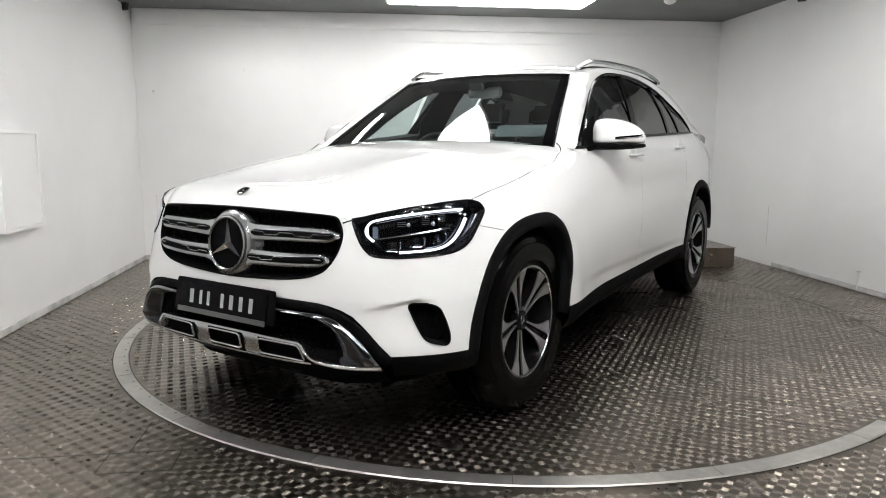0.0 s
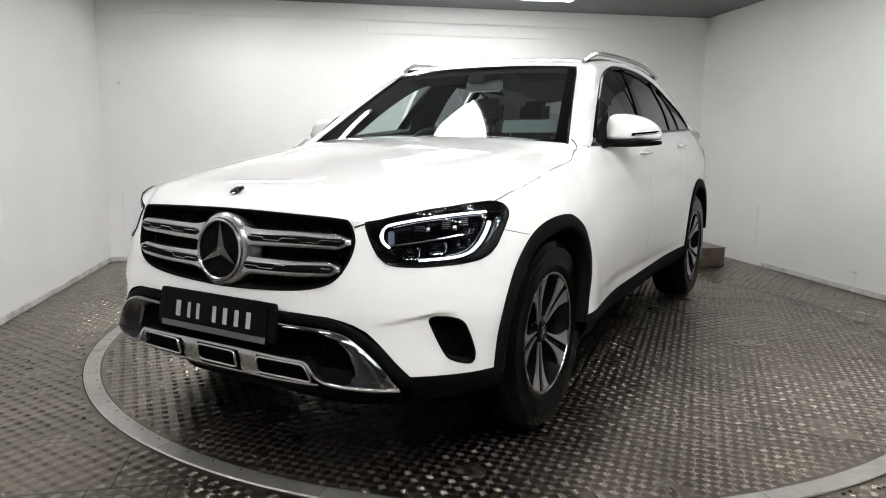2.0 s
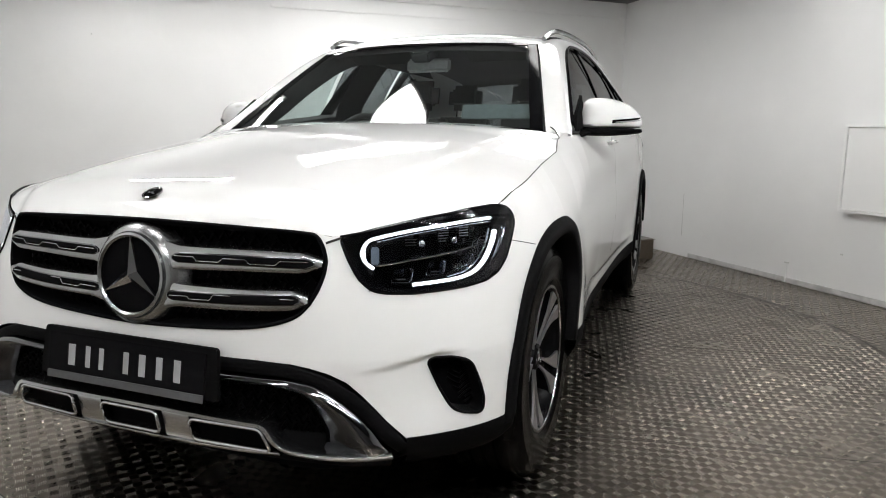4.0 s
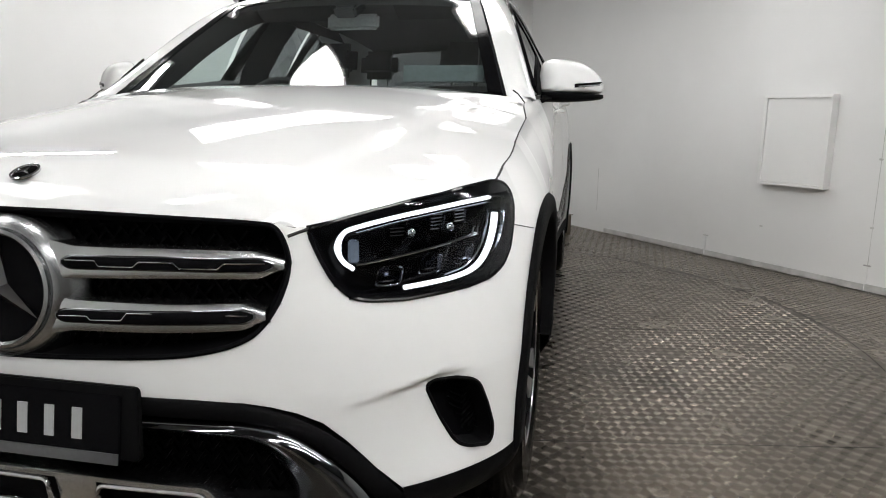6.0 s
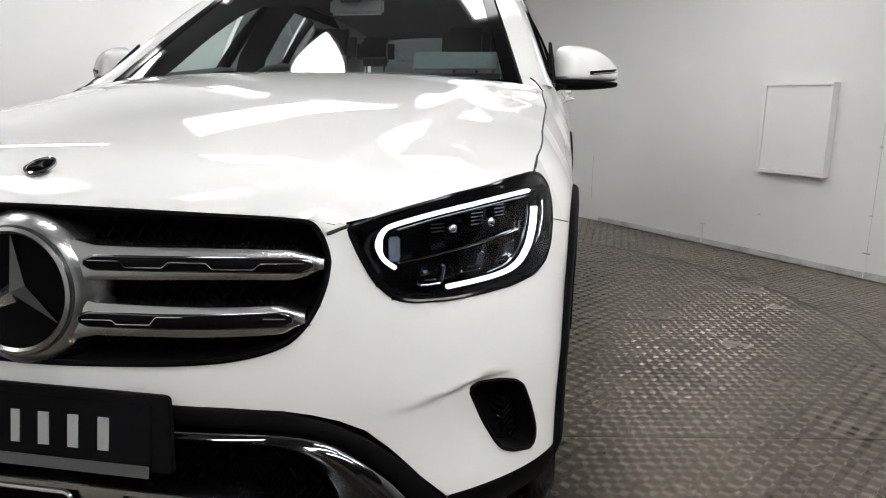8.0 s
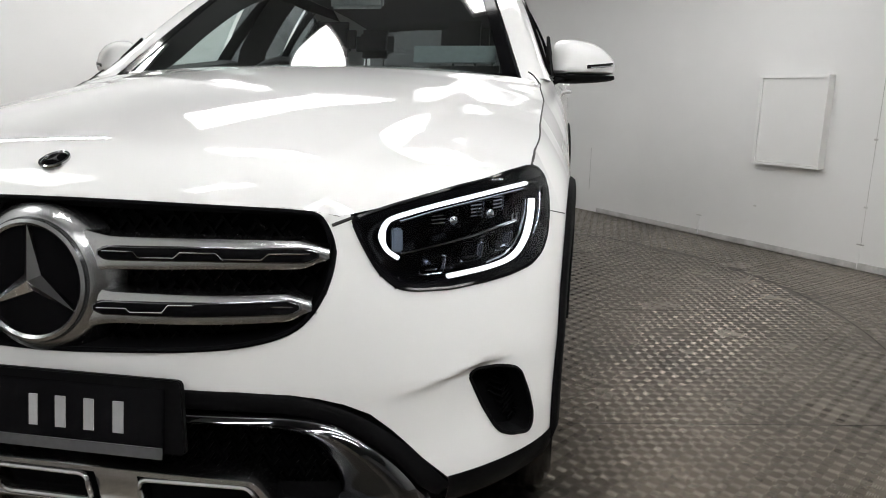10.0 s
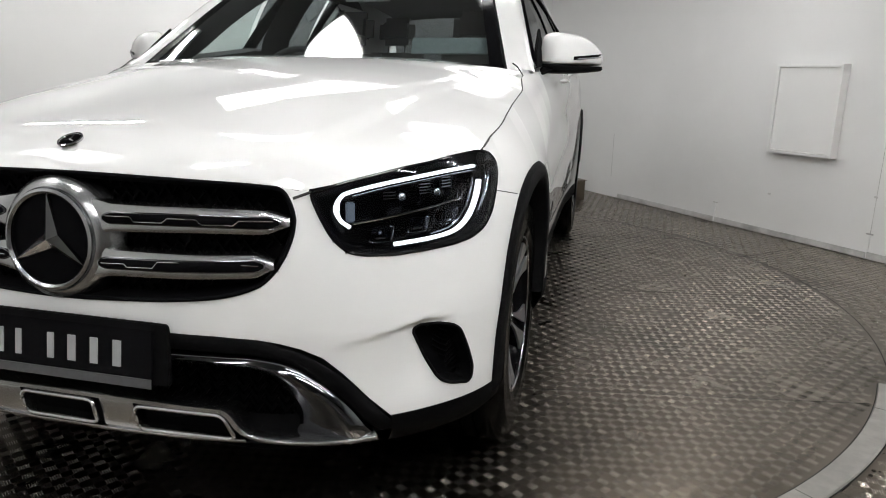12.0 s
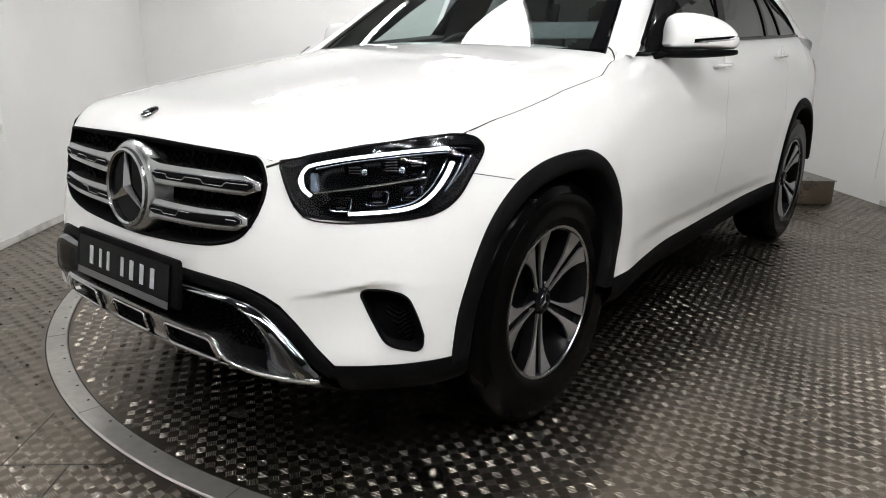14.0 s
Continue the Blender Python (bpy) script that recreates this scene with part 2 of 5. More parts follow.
def ceiling_lamp(u, v, lu, lv):
    lamp = empty("ceiling_lamp", ROOM @ Vector((u, v, TOP)))
    lamp.rotation_euler = (0, 0, ANG)
    Build().box(-lu / 2, lu / 2, -lv / 2, lv / 2, -0.035, -0.001).make("housing", WHITE, lamp, "white sheet metal housing", bevel=0.006)
    Build().box(-lu / 2 + 0.02, lu / 2 - 0.02, -lv / 2 + 0.02, lv / 2 - 0.02, -0.05, -0.036).make("diffuser", LAMP, lamp, "glowing white diffuser", bevel=0.006)
    tagged(lamp, "rectangular white ceiling lamp, switched on, under the metal ceiling", "ceiling lamp", "ceiling lamps")


for u, v, lu, lv in ((1.19, 2.78, 1.85, 0.60), (0.24, 0.90, 0.62, 0.66), (1.73, 1.08, 0.62, 0.66), (3.12, 0.92, 0.62, 0.42), (-1.75, 0.05, 0.62, 0.62)):
    ceiling_lamp(u, v, lu, lv)


def tube_fill_lamp(u, v, length, turn=0.0):
    lamp = empty("tube_fill_lamp", ROOM @ Vector((u, v, TOP)))
    lamp.rotation_euler = (0, 0, ANG + turn)
    Build().box(-length / 2, length / 2, -0.05, 0.05, -0.04, -0.001).make("housing", WHITE, lamp, "white sheet metal batten", bevel=0.006)
    # side wings added only to hold the tube light off the upper walls
    for d in (-1, 1):
        Build().grid([[(x, d * y, z) for x in (-length / 2, length / 2)] for y, z in ((0.050, -0.030), (0.078, -0.068), (0.081, -0.068), (0.053, -0.030))]).make("wing", WHITE, lamp, "white wing added to keep the tubes' light off the upper walls")
    for d in (-0.035, 0.035):
        Build().tube([(-length / 2 + 0.03, d, -0.058), (length / 2 - 0.03, d, -0.058)], 0.013, 10).make("tube", TUBE, lamp, "glowing white tube")
    tagged(lamp, "twin tube batten lamp under the metal ceiling, most of them unseen and added as fill", "ceiling lamp", "tube lamps")


# first two match reflections; the others are unseen, added to fill the car's front
for u, v, length in ((-0.75, 2.62, 0.9), (-1.0, -0.9, 0.6), (0.9, -1.3, 1.2), (-0.9, -2.5, 1.5), (1.0, -2.9, 1.5), (2.1, -1.7, 1.5), (0.3, -2.2, 1.5)):
    tube_fill_lamp(u, v, length)

for name, u, u2, v0, v1, z0, z1 in (("wall_panel", U1 - 0.070, U1, 0.54, 1.02, 0.575, 1.175), ("wall_panel", U0, U0 + 0.055, 0.95, 1.48, 0.585, 1.205)):
    p = empty(name, ROOM @ Vector(((u + u2) / 2, (v0 + v1) / 2, z0)))
    inv = Matrix.Translation(-p.location) @ ROOM
    b = Build()
    w = 0.020
    for va, vb, za, zb in ((v0, v0 + w, z0, z1), (v1 - w, v1, z0, z1), (v0 + w, v1 - w, z0, z0 + w), (v0 + w, v1 - w, z1 - w, z1)):
        b.box(u, u2, va, vb, za, zb, inv)
    b.make("frame", WHITE, p, "thin raised white frame")
    f = (u + 0.012, u2) if u2 == U1 else (u, u2 - 0.008)
    Build().box(f[0], f[1], v0 + w + 0.002, v1 - w - 0.002, z0 + w + 0.002, z1 - w - 0.002, inv).make("face", WHITE, p)
    tagged(p, "square white boxed panel fixed on the white wall", "wall panel", "wall panels")


# ---- car body surface ----
# The car faces -y; the front axle is at y = 0, its left side at +x.
Y0, Y1, TAIL = 0.10, 3.00, 0.81
ZK = (0.20, 0.35, 0.55, 0.75, 0.90, 1.20)
LEVEL_W = (0.93, 0.95, 0.95, 0.945, 0.935, 0.92)
LEVEL_L = (0.90, 0.955, 0.94, 0.92, 0.908, 0.895)
LEVEL_N = (3.5, 3.6, 3.48, 3.1, 3.0, 2.9)


def level(z):
    return np.interp(z, ZK, LEVEL_W), np.interp(z, ZK, LEVEL_L), np.interp(z, ZK, LEVEL_N)


def smoothstep(t):
    t = np.clip(t, 0, 1)
    return t * t * (3 - 2 * t)


_a = np.linspace(0, math.pi / 2, 2001)
_w, _l, _n = level(0.6)
_x, _y = _w * np.sin(_a) ** (2 / _n), Y0 - _l * np.cos(_a) ** (2 / _n)
ARC = np.r_[0, np.cumsum(np.hypot(np.diff(_x), np.diff(_y)))]
S1 = ARC[-1]
S2 = S1 + (Y1 - Y0)
_xr, _yr = 0.92 * np.cos(_a) ** (2 / 3.2), Y1 + TAIL * np.sin(_a) ** (2 / 3.2)
ARCR = np.r_[0, np.cumsum(np.hypot(np.diff(_xr), np.diff(_yr)))]
S3 = S2 + ARCR[-1]


def s_of_x(x, z):
    w, l, n = level(z)
    return float(np.interp(np.arcsin(np.clip(x / w, 0, 1) ** (n / 2)), _a, ARC))


def s_of_y(y, z):
    if y >= Y0:
        return S1 + (y - Y0)
    w, l, n = level(z)
    return float(np.interp(np.arccos(np.clip((Y0 - y) / l, 0, 1) ** (n / 2)), _a, ARC))


SJ, SR, SD = s_of_y(-0.386, 0.9), s_of_y(0.36, 1.0), s_of_y(0.66, 1.0)
TOP_S = (0, s_of_x(0.48, 0.85), s_of_x(0.545, 0.84), s_of_x(0.70, 0.86), SJ, s_of_y(-0.27, 0.92), s_of_y(0.0, 0.95), SR, s_of_y(0.45, 1), s_of_y(0.55, 1), SD, S1 + 1.4, S1 + 2.86, S2 + 0.5, S3)
TOP_Z = (0.868, 0.860, 0.842, 0.872, 0.906, 0.928, 0.970, 1.030, 1.072, 1.094, 1.096, 1.16, 1.21, 1.17, 1.10)
TOP_K = (0.012, 0.012, 0.02, 0.025, 0.034, 0.058, 0.076, 0.076, 0.092, 0.085, 0.060, 0.055, 0.08, 0.10, 0.06)


LA, LB, LC = s_of_x(0.60, 0.51), s_of_x(0.79, 0.55), s_of_x(0.845, 0.55)


def top_z(s):
    return np.interp(np.abs(s), TOP_S, TOP_Z)


def wall(s, z, out=0.0):
    """A point of the painted side and front surface; s runs along the plan from the nose's middle, out is along the plan's normal."""
    s, z = np.broadcast_arrays(np.asarray(s, float), np.asarray(z, float))
    sign, t = np.where(s < 0, -1.0, 1.0), np.abs(s)
    w, l, n = level(z)
    a = np.interp(t, ARC, _a)
    ca, sa = np.cos(a), np.sin(a)
    ca = np.maximum(ca, 1e-9)
    x, y = w * sa ** (2 / n), Y0 - l * ca ** (2 / n)
    nx, ny = sa ** (2 - 2 / n) / w, -(ca ** (2 - 2 / n)) / l
    side, rear = (t > S1) & (t <= S2), t > S2
    x, y = np.where(side, w, x), np.where(side, Y0 + t - S1, y)
    nx, ny = np.where(side, 1.0, nx), np.where(side, 0.0, ny)
    b = np.interp(t - S2, ARCR, _a)
    cb, sb = np.maximum(np.cos(b), 1e-9), np.sin(b)
    x, y = np.where(rear, w * cb ** (2 / 3.2), x), np.where(rear, Y1 + TAIL * sb ** (2 / 3.2), y)
    nx, ny = np.where(rear, cb ** 1.375, nx), np.where(rear, sb ** 1.375, ny)
    ln = np.hypot(nx, ny)
    nx, ny = nx / ln, ny / ln
    mid = smoothstep((y - 0.38) / 0.60) * smoothstep((2.80 - y) / 1.0)
    tuck = mid * (0.030 * smoothstep((0.74 - z) / 0.34) + 0.012 * smoothstep((0.472 - z) / 0.055) + 0.004 * np.exp(-((z - 0.88) / 0.07) ** 2))
    flare = 0.008 * (np.exp(-((np.hypot(y, z - 0.36) - 0.46) / 0.09) ** 2) + np.exp(-((np.hypot(y - 2.873, z - 0.36) - 0.46) / 0.09) ** 2))
    ledge = np.interp(t, (LA, LB), (0.512, 0.556))
    lw = smoothstep((t - LA) / (LB - LA)) * smoothstep((LC - t) / 0.10)
    dent = 0.016 * lw * smoothstep((ledge - z) / 0.016 + 0.5) * smoothstep((z - 0.35) / 0.12)
    corner = 0.014 * np.exp(-((t - 1.0) / 0.13) ** 2) * smoothstep((0.95 - z) / 0.12)
    k = np.interp(t, TOP_S, TOP_K)
    up = np.clip(1 - (top_z(s) - z) / 0.24, 0, 1.3)
    taper = 0.028 * smoothstep((y - 2.45) / 1.0)
    d = out + flare + corner - taper - tuck - dent - k * up ** 2.2
    return np.stack([sign * (x + nx * d), y + ny * d, z], -1)


def in_poly(pts, poly):
    inside = np.zeros(len(pts), bool)
    x, y = pts[:, 0], pts[:, 1]
    for (x0, y0), (x1, y1) in zip(poly, np.roll(poly, -1, 0)):
        c = (y0 > y) != (y1 > y)
        inside ^= c & (x < (x1 - x0) * (y - y0) / (y1 - y0 + 1e-12) + x0)
    return inside


def near_poly(pts, poly):
    best, where = np.full(len(pts), 9.0), pts.copy()
    for p, q in zip(poly, np.roll(poly, -1, 0)):
        e = q - p
        t = np.clip(((pts - p) @ e) / (e @ e + 1e-12), 0, 1)
        c = p + t[:, None] * e
        d = np.hypot(*(pts - c).T)
        m = d < best
        best, where = np.where(m, d, best), np.where(m[:, None], c, where)
    return best, where


def front_outline(points, n=60, corners=0.0):
    """Outline of front-view points (x, z), as points (s, z)."""
    pts = rounded(points, corners, 5) if corners else smooth_curve(points, n, True)
    return np.array([(s_of_x(abs(x), z) * (1 if x >= 0 else -1), z) for x, z in pts])


# outlines of the openings
HALF_GRILLE = [(0.20, 0.8635), (0.40, 0.857), (0.475, 0.852), (0.507, 0.846), (0.523, 0.826), (0.534, 0.797), (0.536, 0.775), (0.530, 0.742), (0.516, 0.705), (0.494, 0.671), (0.465, 0.648), (0.41, 0.629), (0.33, 0.616), (0.199, 0.606)]
GRILLE = front_outline([(0, 0.866)] + HALF_GRILLE + [(0, 0.598)] + [(-x, z) for x, z in HALF_GRILLE[::-1]], 160)
# the lamp and the vent run round the corner: points (along the plan, height)
LAMP_LOW = [(0.608, 0.838), (0.624, 0.792), (0.642, 0.752), (0.658, 0.731), (0.676, 0.716), (0.706, 0.710), (0.77, 0.707), (0.84, 0.710), (0.906, 0.714), (0.966, 0.722), (1.008, 0.738), (1.042, 0.766)]
LAMP_PTS = LAMP_LOW + [(1.078, 0.810), (1.120, 0.852), (1.131, 0.871), (1.112, 0.891), (1.085, 0.899), (1.042, 0.905), (0.94, 0.899), (0.89, 0.892), (0.81, 0.883), (0.69, 0.860)]
HEADLAMP = np.array(rounded(LAMP_PTS, 0.012, 3))
LAMP_CUT = np.array(rounded(LAMP_LOW + [(1.078, 0.810), (1.120, 0.852), (1.131, 0.871), (1.112, 0.892), (1.068, 0.908), (1.045, 0.95), (0.90, 0.95), (0.70, 0.95), (0.598, 0.90)], 0.008, 3))
FOG = np.array(rounded([(0.806, 0.534), (0.819, 0.544), (0.873, 0.543), (0.908, 0.534), (0.926, 0.520), (0.948, 0.475), (0.966, 0.425), (0.965, 0.397), (0.952, 0.388), (0.900, 0.400), (0.876, 0.411), (0.864, 0.425), (0.837, 0.472)], 0.010, 3))
HALF_INTAKE = [(0.28, 0.539), (0.373, 0.540), (0.42, 0.5385), (0.468, 0.537), (0.515, 0.530), (0.56, 0.518), (0.603, 0.498), (0.640, 0.464), (0.670, 0.430), (0.692, 0.403), (0.740, 0.350), (0.748, 0.338)]
INTAKE = np.array([(s_of_x(abs(x), z) * (1 if x >= 0 else -1), z) for x, z in HALF_INTAKE + [(0.748, 0.10), (-0.748, 0.10)] + [(-x, z) for x, z in HALF_INTAKE[::-1]]])
AXLE = 2.873


def arch_shape(yc, zc, points):
    """A wheel opening as a polar curve about its middle, from points (y, z) front to rear."""
    a = [math.atan2(z - zc, y - yc) for y, z in points]
    a = [t if t > -1.6 else t + 2 * math.pi for t in a]
    return yc, zc, np.array(a[::-1]), np.array([math.hypot(y - yc, z - zc) for y, z in points][::-1])


def arch_curve(shape, d, angs):
    """The opening's edge as points (y, z), moved outwards by d."""
    yc, zc, a, r = shape
    return [(yc + (np.interp(t, a, r) + d) * math.cos(t), zc + (np.interp(t, a, r) + d) * math.sin(t)) for t in angs]


def arch_outline(shape, d, z_low=0.10):
    pts = arch_curve(shape, d, np.linspace(shape[2][-1], shape[2][0], 56))
    pts = [(pts[0][0], z_low)] + pts + [(pts[-1][0], z_low)]
    return np.array([(s_of_y(p, z), z) for p, z in pts])


_front = smooth_curve([(-0.497, 0.33), (-0.487, 0.40), (-0.472, 0.470), (-0.440, 0.553), (-0.402, 0.622), (-0.362, 0.680), (-0.308, 0.733), (-0.235, 0.779), (-0.145, 0.809), (-0.05, 0.823), (0.053, 0.8265), (0.135, 0.820), (0.221, 0.788), (0.281, 0.741), (0.33, 0.676), (0.358, 0.605), (0.365, 0.52), (0.354, 0.453), (0.346, 0.39), (0.335, 0.33)], 76)
_rear = [(AXLE - 0.02 + 0.45 * math.copysign(abs(math.cos(t)) ** 0.909, math.cos(t)), 0.41 + 0.445 * math.copysign(abs(math.sin(t)) ** 0.909, math.sin(t))) for t in np.linspace(math.pi + 0.2, -0.2, 60)]
FRONT_ARCH, REAR_ARCH = arch_shape(-0.05, 0.42, _front), arch_shape(AXLE - 0.02, 0.41, _rear)
ARCH_F, ARCH_R = (arch_outline(a, -0.015) for a in (FRONT_ARCH, REAR_ARCH))


def mirrored(poly):
    return np.array([(-s, z) for s, z in poly])


OPENINGS = [GRILLE, LAMP_CUT, mirrored(LAMP_CUT), FOG, mirrored(FOG), INTAKE, ARCH_F, mirrored(ARCH_F), ARCH_R, mirrored(ARCH_R)]
BOTTOM_S = (0, s_of_x(0.70, 0.35), s_of_y(-0.47, 0.35), s_of_y(0.45, 0.4), S1 + 2.35, S1 + 2.75, S3)
BOTTOM_Z = (0.34, 0.350, 0.342, 0.350, 0.402, 0.42, 0.45)


def body_panels(car):
    cols = np.r_[np.arange(0, S1 + 0.55, 0.0115), np.arange(S1 + 0.55, S1 + 2.2, 0.03), np.arange(S1 + 2.2, S1 + 3.4, 0.0125), np.linspace(S1 + 3.4, S3, 30)]
    cols = np.r_[-cols[:0:-1], cols]
    rows = 58
    sgrid = np.repeat(cols[:, None], rows, 1)
    lo, hi = np.interp(np.abs(cols), BOTTOM_S, BOTTOM_Z), top_z(cols)
    zgrid = lo[:, None] + (hi - lo)[:, None] * np.linspace(0, 1, rows)[None]
    pts = np.stack([sgrid.ravel(), zgrid.ravel()], -1)
    edge = np.zeros(len(pts), bool)
    edge[::rows] = edge[rows - 1::rows] = True
    for poly in OPENINGS:
        d, c = near_poly(pts, poly)
        m = (d < 0.0072) & ~edge
        pts[m] = c[m]
        m = (d < 0.0072) & edge
        pts[m, 0] = c[m, 0]
    n = len(cols)
    i, j = np.meshgrid(np.arange(n - 1), np.arange(rows - 1), indexing="ij")
    q = np.stack([i * rows + j, (i + 1) * rows + j, (i + 1) * rows + j + 1, i * rows + j + 1], -1).reshape(-1, 4)
    mid = pts[q].mean(1)
    keep = np.ones(len(q), bool)
    for poly in OPENINGS:
        keep &= ~in_poly(mid, poly)
    place = wall(pts[:, 0], pts[:, 1])
    h = 0.003
    ds = wall(pts[:, 0] + h, pts[:, 1]) - wall(pts[:, 0] - h, pts[:, 1])
    dz = wall(pts[:, 0], pts[:, 1] + h) - wall(pts[:, 0], pts[:, 1] - h)
    norm = np.cross(ds, dz)
    norm /= np.linalg.norm(norm, axis=1)[:, None] + 1e-12
    ma = np.abs(mid[:, 0])
    left = mid[:, 0] > 0
    ymid = wall(mid[:, 0], mid[:, 1])[:, 1]
    front = (ma < s_of_y(0, 0.8)) & ((mid[:, 1] < 0.818) | (ma < s_of_x(0.60, 0.84)))
    groups = [("front_bumper", front, "white bumper skin with openings")]
    for side in (left, ~left):
        groups += [("front_fender", side & ~front & (ymid < 0.50) & (ma < S1 + 0.6), ""), ("front_door", side & (ma > S1) & (ymid >= 0.50) & (ymid < 1.43), "closed white front door"),
                   ("rear_door", side & (ma > S1) & (ymid >= 1.43) & (ymid < 2.43), "closed white rear door"), ("rear_quarter", side & (ma > S1) & (ymid >= 2.43), "")]
    for name, sel, label in groups:
        f = q[sel & keep]
        used, inv = np.unique(f, return_inverse=True)
        me = bpy.data.meshes.new(name)
        me.from_pydata(place[used].tolist(), [], inv.reshape(-1, 4).tolist())
        me.polygons.foreach_set("use_smooth", [True] * len(me.polygons))
        me.normals_split_custom_set_from_vertices(norm[used].tolist())
        put(name, me, PAINT, car, label)


def patch(outline, off, rows=24, cols=40, zs=None, inset=None):
    """Grid rows of the wall's surface inside an outline (s, z), at the distance off; each row is one run."""
    z0, z1 = outline[:, 1].min(), outline[:, 1].max()
    out = []
    for z in np.linspace(z0 + 1e-4, z1 - 1e-4, rows):
        xs = []
        for (a, b), (c, d) in zip(outline, np.roll(outline, -1, 0)):
            if (b > z) != (d > z):
                xs.append(a + (c - a) * (z - b) / (d - b))
        out.append(list(wall(np.linspace(min(xs), max(xs), cols), z, off)))
    return out


def band(outline, off0, off1, shrink):
    """A rim round an outline: from its edge at off0 to the outline shrunk towards its middle at off1."""
    c = outline.mean(0)
    inner = []
    for i, p in enumerate(outline):
        t = outline[(i + 1) % len(outline)] - outline[i - 1]
        nrm = np.array([-t[1], t[0]]) / (np.linalg.norm(t) + 1e-9)
        if nrm @ (c - p) < 0:
            nrm = -nrm
        inner.append(p + nrm * shrink)
    inner = np.array(inner)
    rows = [wall(outline[:, 0], outline[:, 1], off0), wall(inner[:, 0], inner[:, 1], off1)]
    return [list(r) + [r[0]] for r in rows]


# ---- hood ----
def hood(car):
    nf, nr = 81, 60
    rows = []
    for f in np.linspace(-1, 1, nf):
        g = abs(f)
        e = wall(SJ * g, top_z(SJ * g))
        e[0] -= 0.0025 * g
        x_r, y_r = 0.795 * g, 0.60 - 0.09 * g ** 4
        line = []
        for t in np.linspace(0, 1, nr):
            tt = t ** 1.25
            x, y = e[0] + (x_r - e[0]) * tt, e[1] + (y_r - e[1]) * tt
            side = wall(s_of_y(max(y, -0.386), 0.95), top_z(s_of_y(max(y, -0.386), 0.95)))
            if y > -0.386:
                x += g ** 12 * (side[0] - 0.004 - x) * smoothstep((y + 0.386) / 0.1)
            zc = 0.930 + 0.150 * (y + 0.76) + 0.026 * math.sin(math.pi * np.clip((y + 0.76) / 1.36, 0, 1)) + 0.008 * smoothstep((y + 0.2) / 0.6)
            zs = side[2] if y > -0.386 else 0.906 + (y + 0.386) * 0.16
            z = zc - (zc - zs) * min(1.0, abs(x) / max(0.70, side[0] - 0.004)) ** 2.6
            ridge = 0.64 + 0.14 * y
            z += 0.009 * smoothstep((ridge - abs(x)) / 0.030) * smoothstep((y + 0.80) / 0.15) * smoothstep((0.58 - y) / 0.2)
            line.append([x if f >= 0 else -x, y, z])
        d0 = line[0][2] - e[2]
        p0 = np.array(line[0][:2])
        for p in line:
            dist = np.hypot(*(np.array(p[:2]) - p0))
            p[2] -= d0 * math.exp(-(dist / 0.034) ** 1.1)
        rows.append(line)
    b = Build().grid(rows)
    lip = [[p[0], p[1] + 0.012, p[2] - 0.014] for p in (r[0] for r in rows)]
    Build().grid([[r[0] for r in rows], lip]).make("hood_seal", VOID, car, "black seal under the hood edge")
    back = [[p[0], p[1], p[2] - 0.03] for p in (r[-1] for r in rows)]
    b.grid([[r[-1] for r in rows], back])
    for r in (rows[0], rows[-1]):
        b.grid([r, [[p[0] * 0.994, p[1], p[2] - 0.03] for p in r]])
    b.make("hood", PAINT, car, "white hood with two raised creases", sharp=50)
    for sx in (1, -1):
        pts = [wall(s_of_y(y, 0.95), top_z(s_of_y(y, 0.95)), -0.002) for y in np.linspace(-0.386, 0.48, 40)] + [(0.822, 0.500, 1.094), (0.808, 0.512, 1.110), (0.790, 0.520, 1.122)]
        Build().tube([(sx * p[0], p[1], p[2] - 0.001) for p in pts], 0.0026, 6).make("hood_gap", DARKGAP, car)
        pts = [wall(q, z, 0.0005) for q, z in zip(np.linspace(0.574, 0.612, 8), np.linspace(0.828, 0.8405, 8))]
        Build().tube([(sx * p[0], p[1], p[2]) for p in pts], 0.0032, 6).make("hood_gap", DARKGAP, car)
    Build().add([(sx * 0.80, y, z) for sx in (-1, 1) for y, z in ((-0.35, 0.80), (0.45, 0.95))], [(0, 1, 3, 2)]).make("engine_cover", VOID, car)


# ---- greenhouse ----
EDGE = [(0.772, 0.53, 1.085), (0.744, 0.62, 1.150), (0.672, 0.85, 1.312), (0.608, 1.06, 1.450), (0.570, 1.20, 1.532), (0.585, 1.40, 1.570), (0.600, 1.75, 1.592), (0.600, 2.20, 1.598), (0.590, 2.65, 1.582), (0.57, 3.05, 1.545), (0.565, 3.35, 1.49), (0.66, 3.55, 1.30), (0.76, 3.66, 1.12)]
DLO = [(0.868, 0.56, 1.088), (0.845, 0.66, 1.135), (0.765, 0.95, 1.325), (0.700, 1.20, 1.462), (0.662, 1.45, 1.530), (0.652, 1.70, 1.552), (0.652, 2.05, 1.550), (0.668, 2.40, 1.508), (0.712, 2.66, 1.418), (0.768, 2.81, 1.325), (0.806, 2.885, 1.245), (0.820, 2.915, 1.213), (0.83, 3.2, 1.20)]


def belt(y):
    s = S1 + y - Y0
    return wall(s, top_z(s))


BP, CP, QP = (1.51, 0.25), (2.26, 0.10), (2.56, -0.04)


